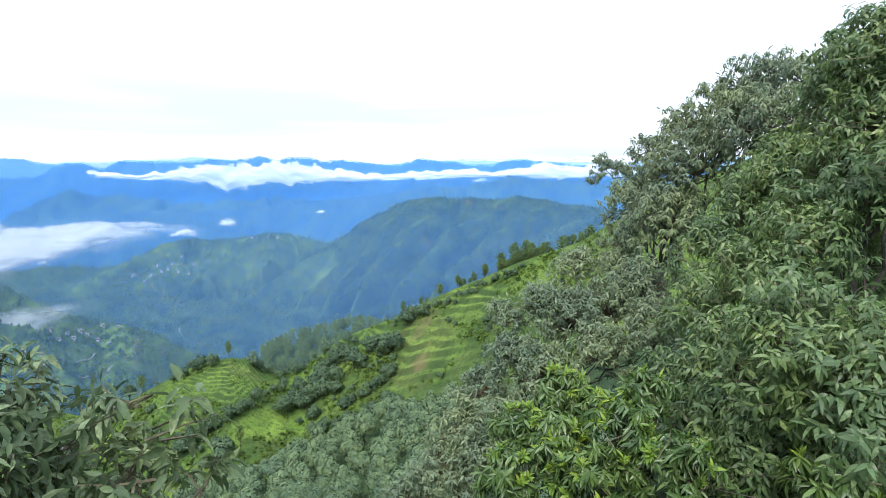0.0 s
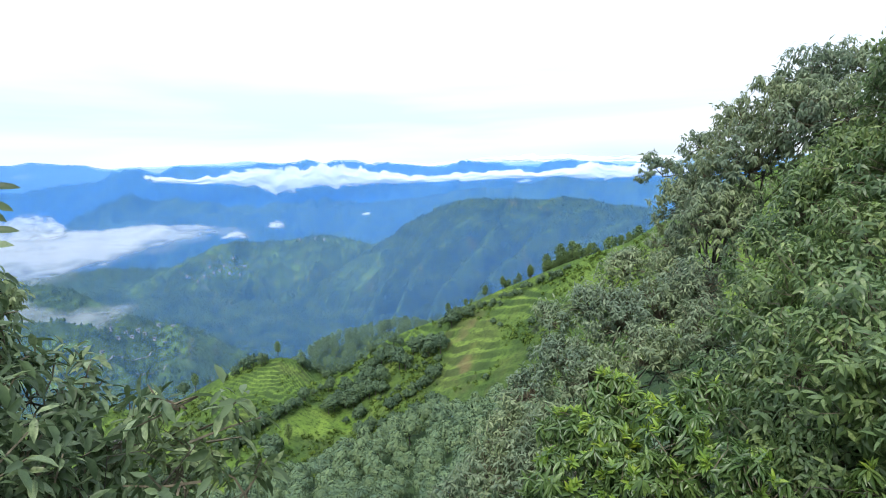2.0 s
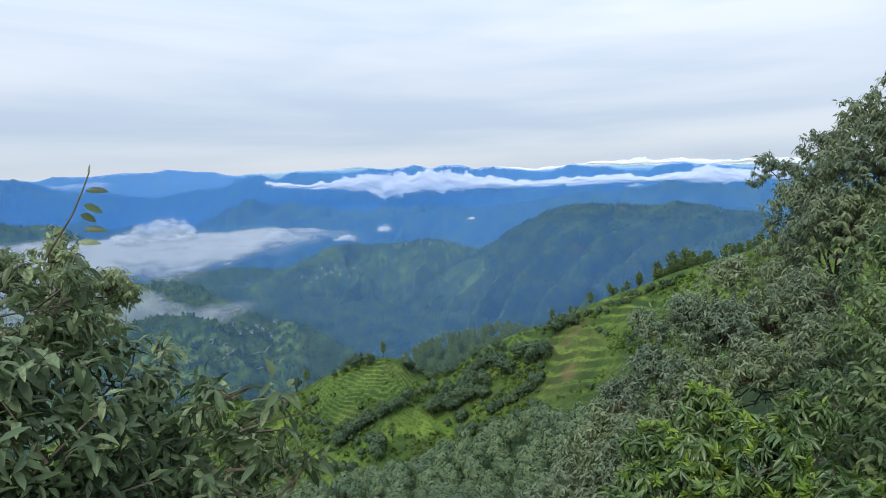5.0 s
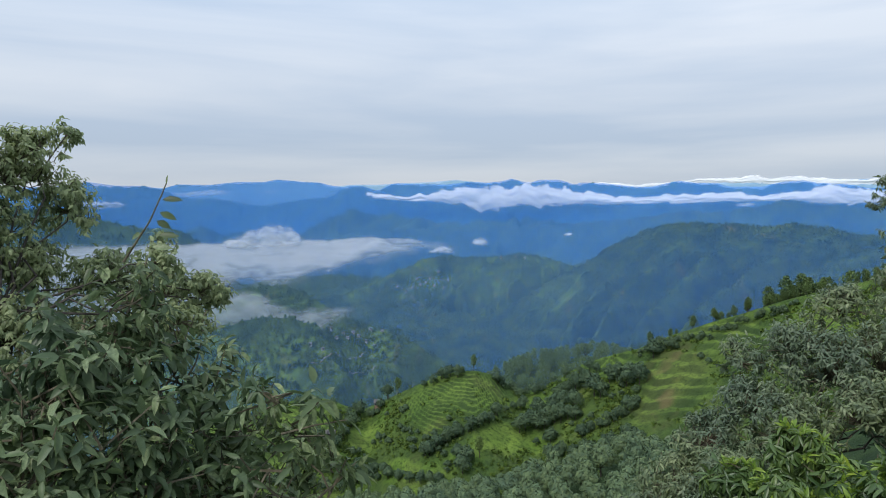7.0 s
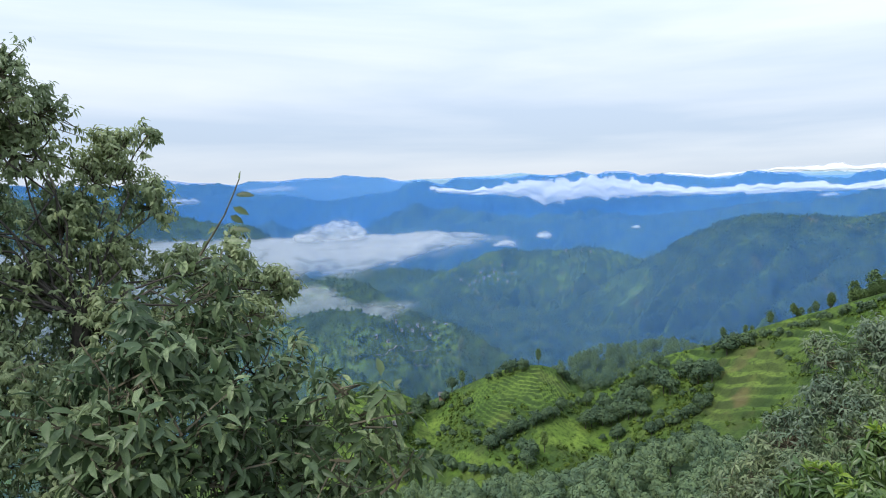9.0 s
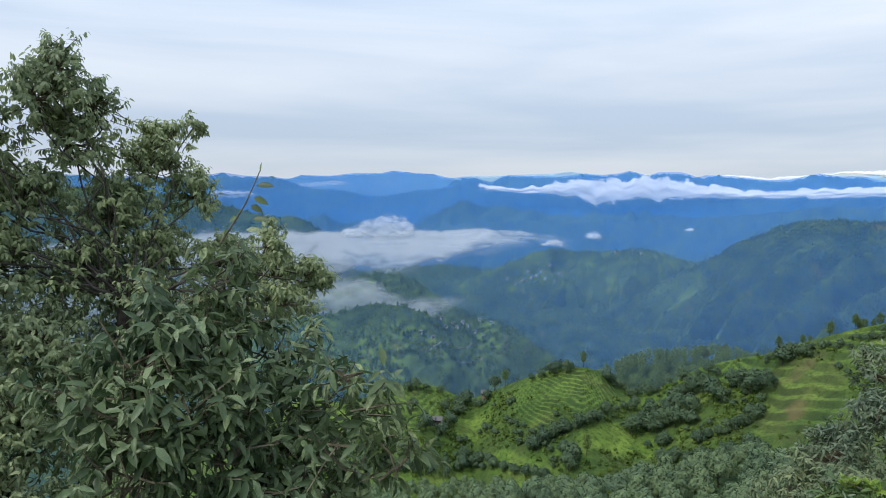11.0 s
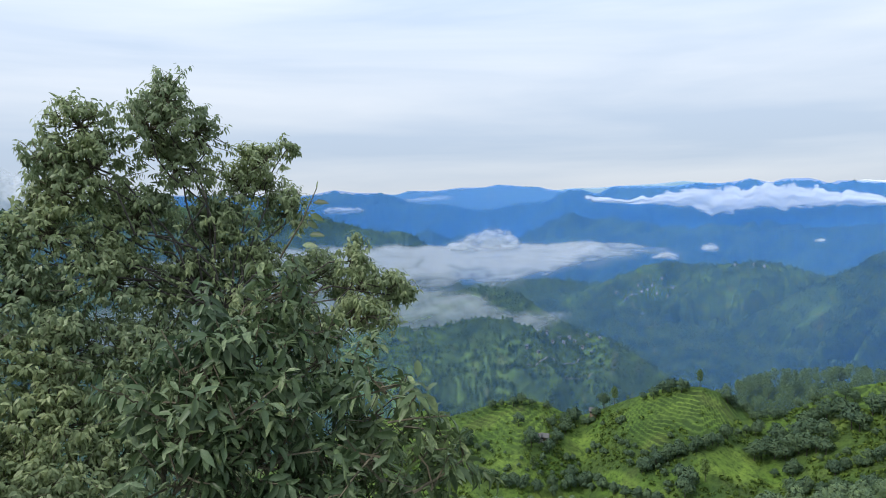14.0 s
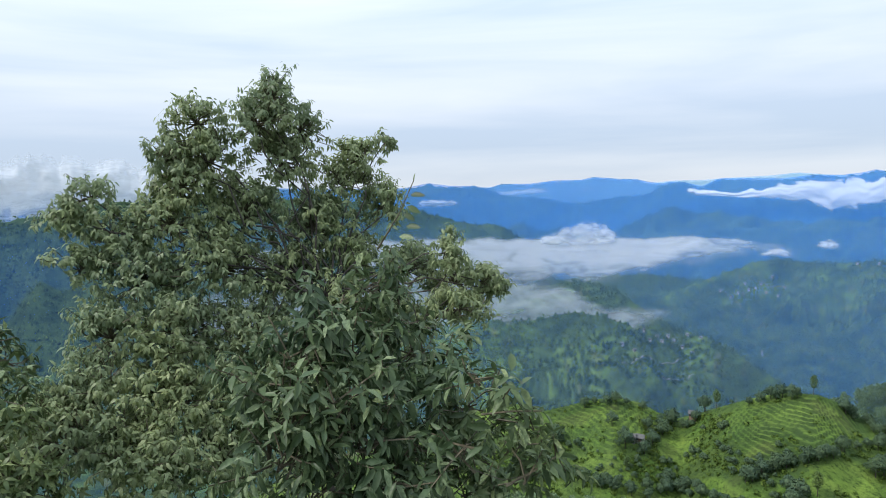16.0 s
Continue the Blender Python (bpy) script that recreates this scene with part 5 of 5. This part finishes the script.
for pts in ([(29.0, -16.6), (29.6, -16.9), (30.6, -17.1), (31.8, -17.2)], [(35.3, -16.2), (33.8, -15.7), (31.4, -15.7), (29.9, -15.5)]):
    build_track([across(a, e, 520, 985) for a, e in pts], 1.3, "pale winding dirt track across the valley slope")
for pts in ([(27.8, -8.7), (27.1, -9.3), (25.5, -9.9), (26.4, -10.4), (24.6, -11.2), (25.4, -12.0), (23.7, -12.3)], [(25.4, -13.8), (24.5, -13.6), (24.1, -14.0), (23.6, -14.9)], [(21.9, -13.3), (20.7, -13.9), (19.9, -13.6), (18.8, -14.4)], [(22.0, -8.6), (23.6, -8.9), (25.2, -8.4)]):
    build_track([across(a, e, 1010, 1930) for a, e in pts], 1.9, "pale winding dirt track across the valley slope")


def box(x0, x1, y0, y1, z0, z1):
    v = [(x, y, z) for x in (x0, x1) for y in (y0, y1) for z in (z0, z1)]
    return v, [(0, 1, 3, 2), (4, 6, 7, 5), (0, 4, 5, 1), (2, 3, 7, 6), (0, 2, 6, 4), (1, 5, 7, 3)]


def build_house(az, r, turn, w, d, h, wall_mat, roof_mat, label, group):
    """A small hill house: walls with gables, overhanging roof, door and windows."""
    x, y = -r * math.sin(radians(az)), r * math.cos(radians(az))
    root = tagged(new("house"), label, "house", group)
    zs = [ground_at(x + a * w / 2, y + b * w / 2) for a in (-1, 0, 1) for b in (-1, 0, 1)]
    root.matrix_basis = pose(x, y, max(zs) - 0.3, 0, 0, az + turn)
    a, b, g = w / 2, d / 2, h + d * 0.32
    v = [(-a, -b, -4), (a, -b, -4), (a, b, -4), (-a, b, -4), (-a, -b, h), (a, -b, h), (a, b, h), (-a, b, h), (-a, 0, g), (a, 0, g)]
    part("wall", (v, [(0, 1, 5, 4), (2, 3, 7, 6), (1, 2, 6, 9, 5), (3, 0, 4, 8, 7), (0, 3, 2, 1)]), wall_mat, root)
    e, o = 0.5, 0.16
    for s in (-1, 1):
        p = [(-a - e, s * (b + e), h - 0.25), (a + e, s * (b + e), h - 0.25), (a + e, 0, g + 0.1), (-a - e, 0, g + 0.1)]
        p += [(q[0], q[1], q[2] + o) for q in p]
        part("roof", (p, [(0, 1, 2, 3), (4, 7, 6, 5), (0, 4, 5, 1), (1, 5, 6, 2), (2, 6, 7, 3), (3, 7, 4, 0)]), roof_mat, root)
    part("door", box(-0.5, 0.5, -b - 0.06, -b + 0.02, 0, min(2.0, h - 0.3)), M_DOOR, root)
    for c in (-0.3 * w, 0.3 * w):
        win = part("window", box(c - 0.55, c + 0.55, -b - 0.05, -b + 0.02, 0.9, 2.0), M_DOOR, root)
        part("pane", box(c - 0.42, c + 0.42, -b - 0.08, -b - 0.04, 1.02, 1.88), M_PANE, win)
    return root


gh = np.random.default_rng(12)
for az, r in [across(a, e, 520, 985) for a, e in ((31.9, -14.1), (32.9, -14.1), (30.9, -13.9), (35.3, -14.5), (28.7, -13.2), (29.8, -13.3), (31.4, -13.6), (33.4, -13.4), (30.2, -14.4), (32.3, -13.7), (34.2, -15.0), (29.4, -14.9))]:
    build_house(az, r, gh.uniform(-40, 40), gh.uniform(3.0, 4.2), gh.uniform(2.5, 3.0), gh.uniform(2.0, 2.6), M_WALL, M_TIN if gh.random() < 0.5 else M_ROOF, "small pale hill house with pitched roof among the terraces", "houses of the valley village")
for az, r in [across(a, e, 1010, 1930) for a, e in ((26.4, -9.9), (25.9, -9.7), (25.1, -9.4), (24.2, -8.9), (23.8, -9.5), (22.5, -9.0), (22.9, -9.7), (27.3, -9.5), (23.4, -8.3), (25.0, -11.3), (24.6, -9.2), (25.4, -8.9), (17.6, -6.9), (16.2, -6.7), (15.4, -6.8), (21.2, -13.7))]:
    build_house(az, r, gh.uniform(-40, 40), gh.uniform(4, 6), gh.uniform(3, 4), gh.uniform(2.2, 2.9), M_WALL, M_TIN if gh.random() < 0.6 else M_ROOF, "pale house with pitched roof on the far village ridge", "houses of the far village")
for (az, r), w, wm in ((spot(29.1, -20.3), 3.4, M_BRICK), (spot(33.5, -22.6), 3.2, M_WALL), (spot(34.2, -22.5), 2.8, M_WALL)):
    build_house(az, r, gh.uniform(-30, 30), w, 3.2, 2.2, wm, M_ROOF, "old stone hut with slate roof half hidden by trees", "huts on the spur")
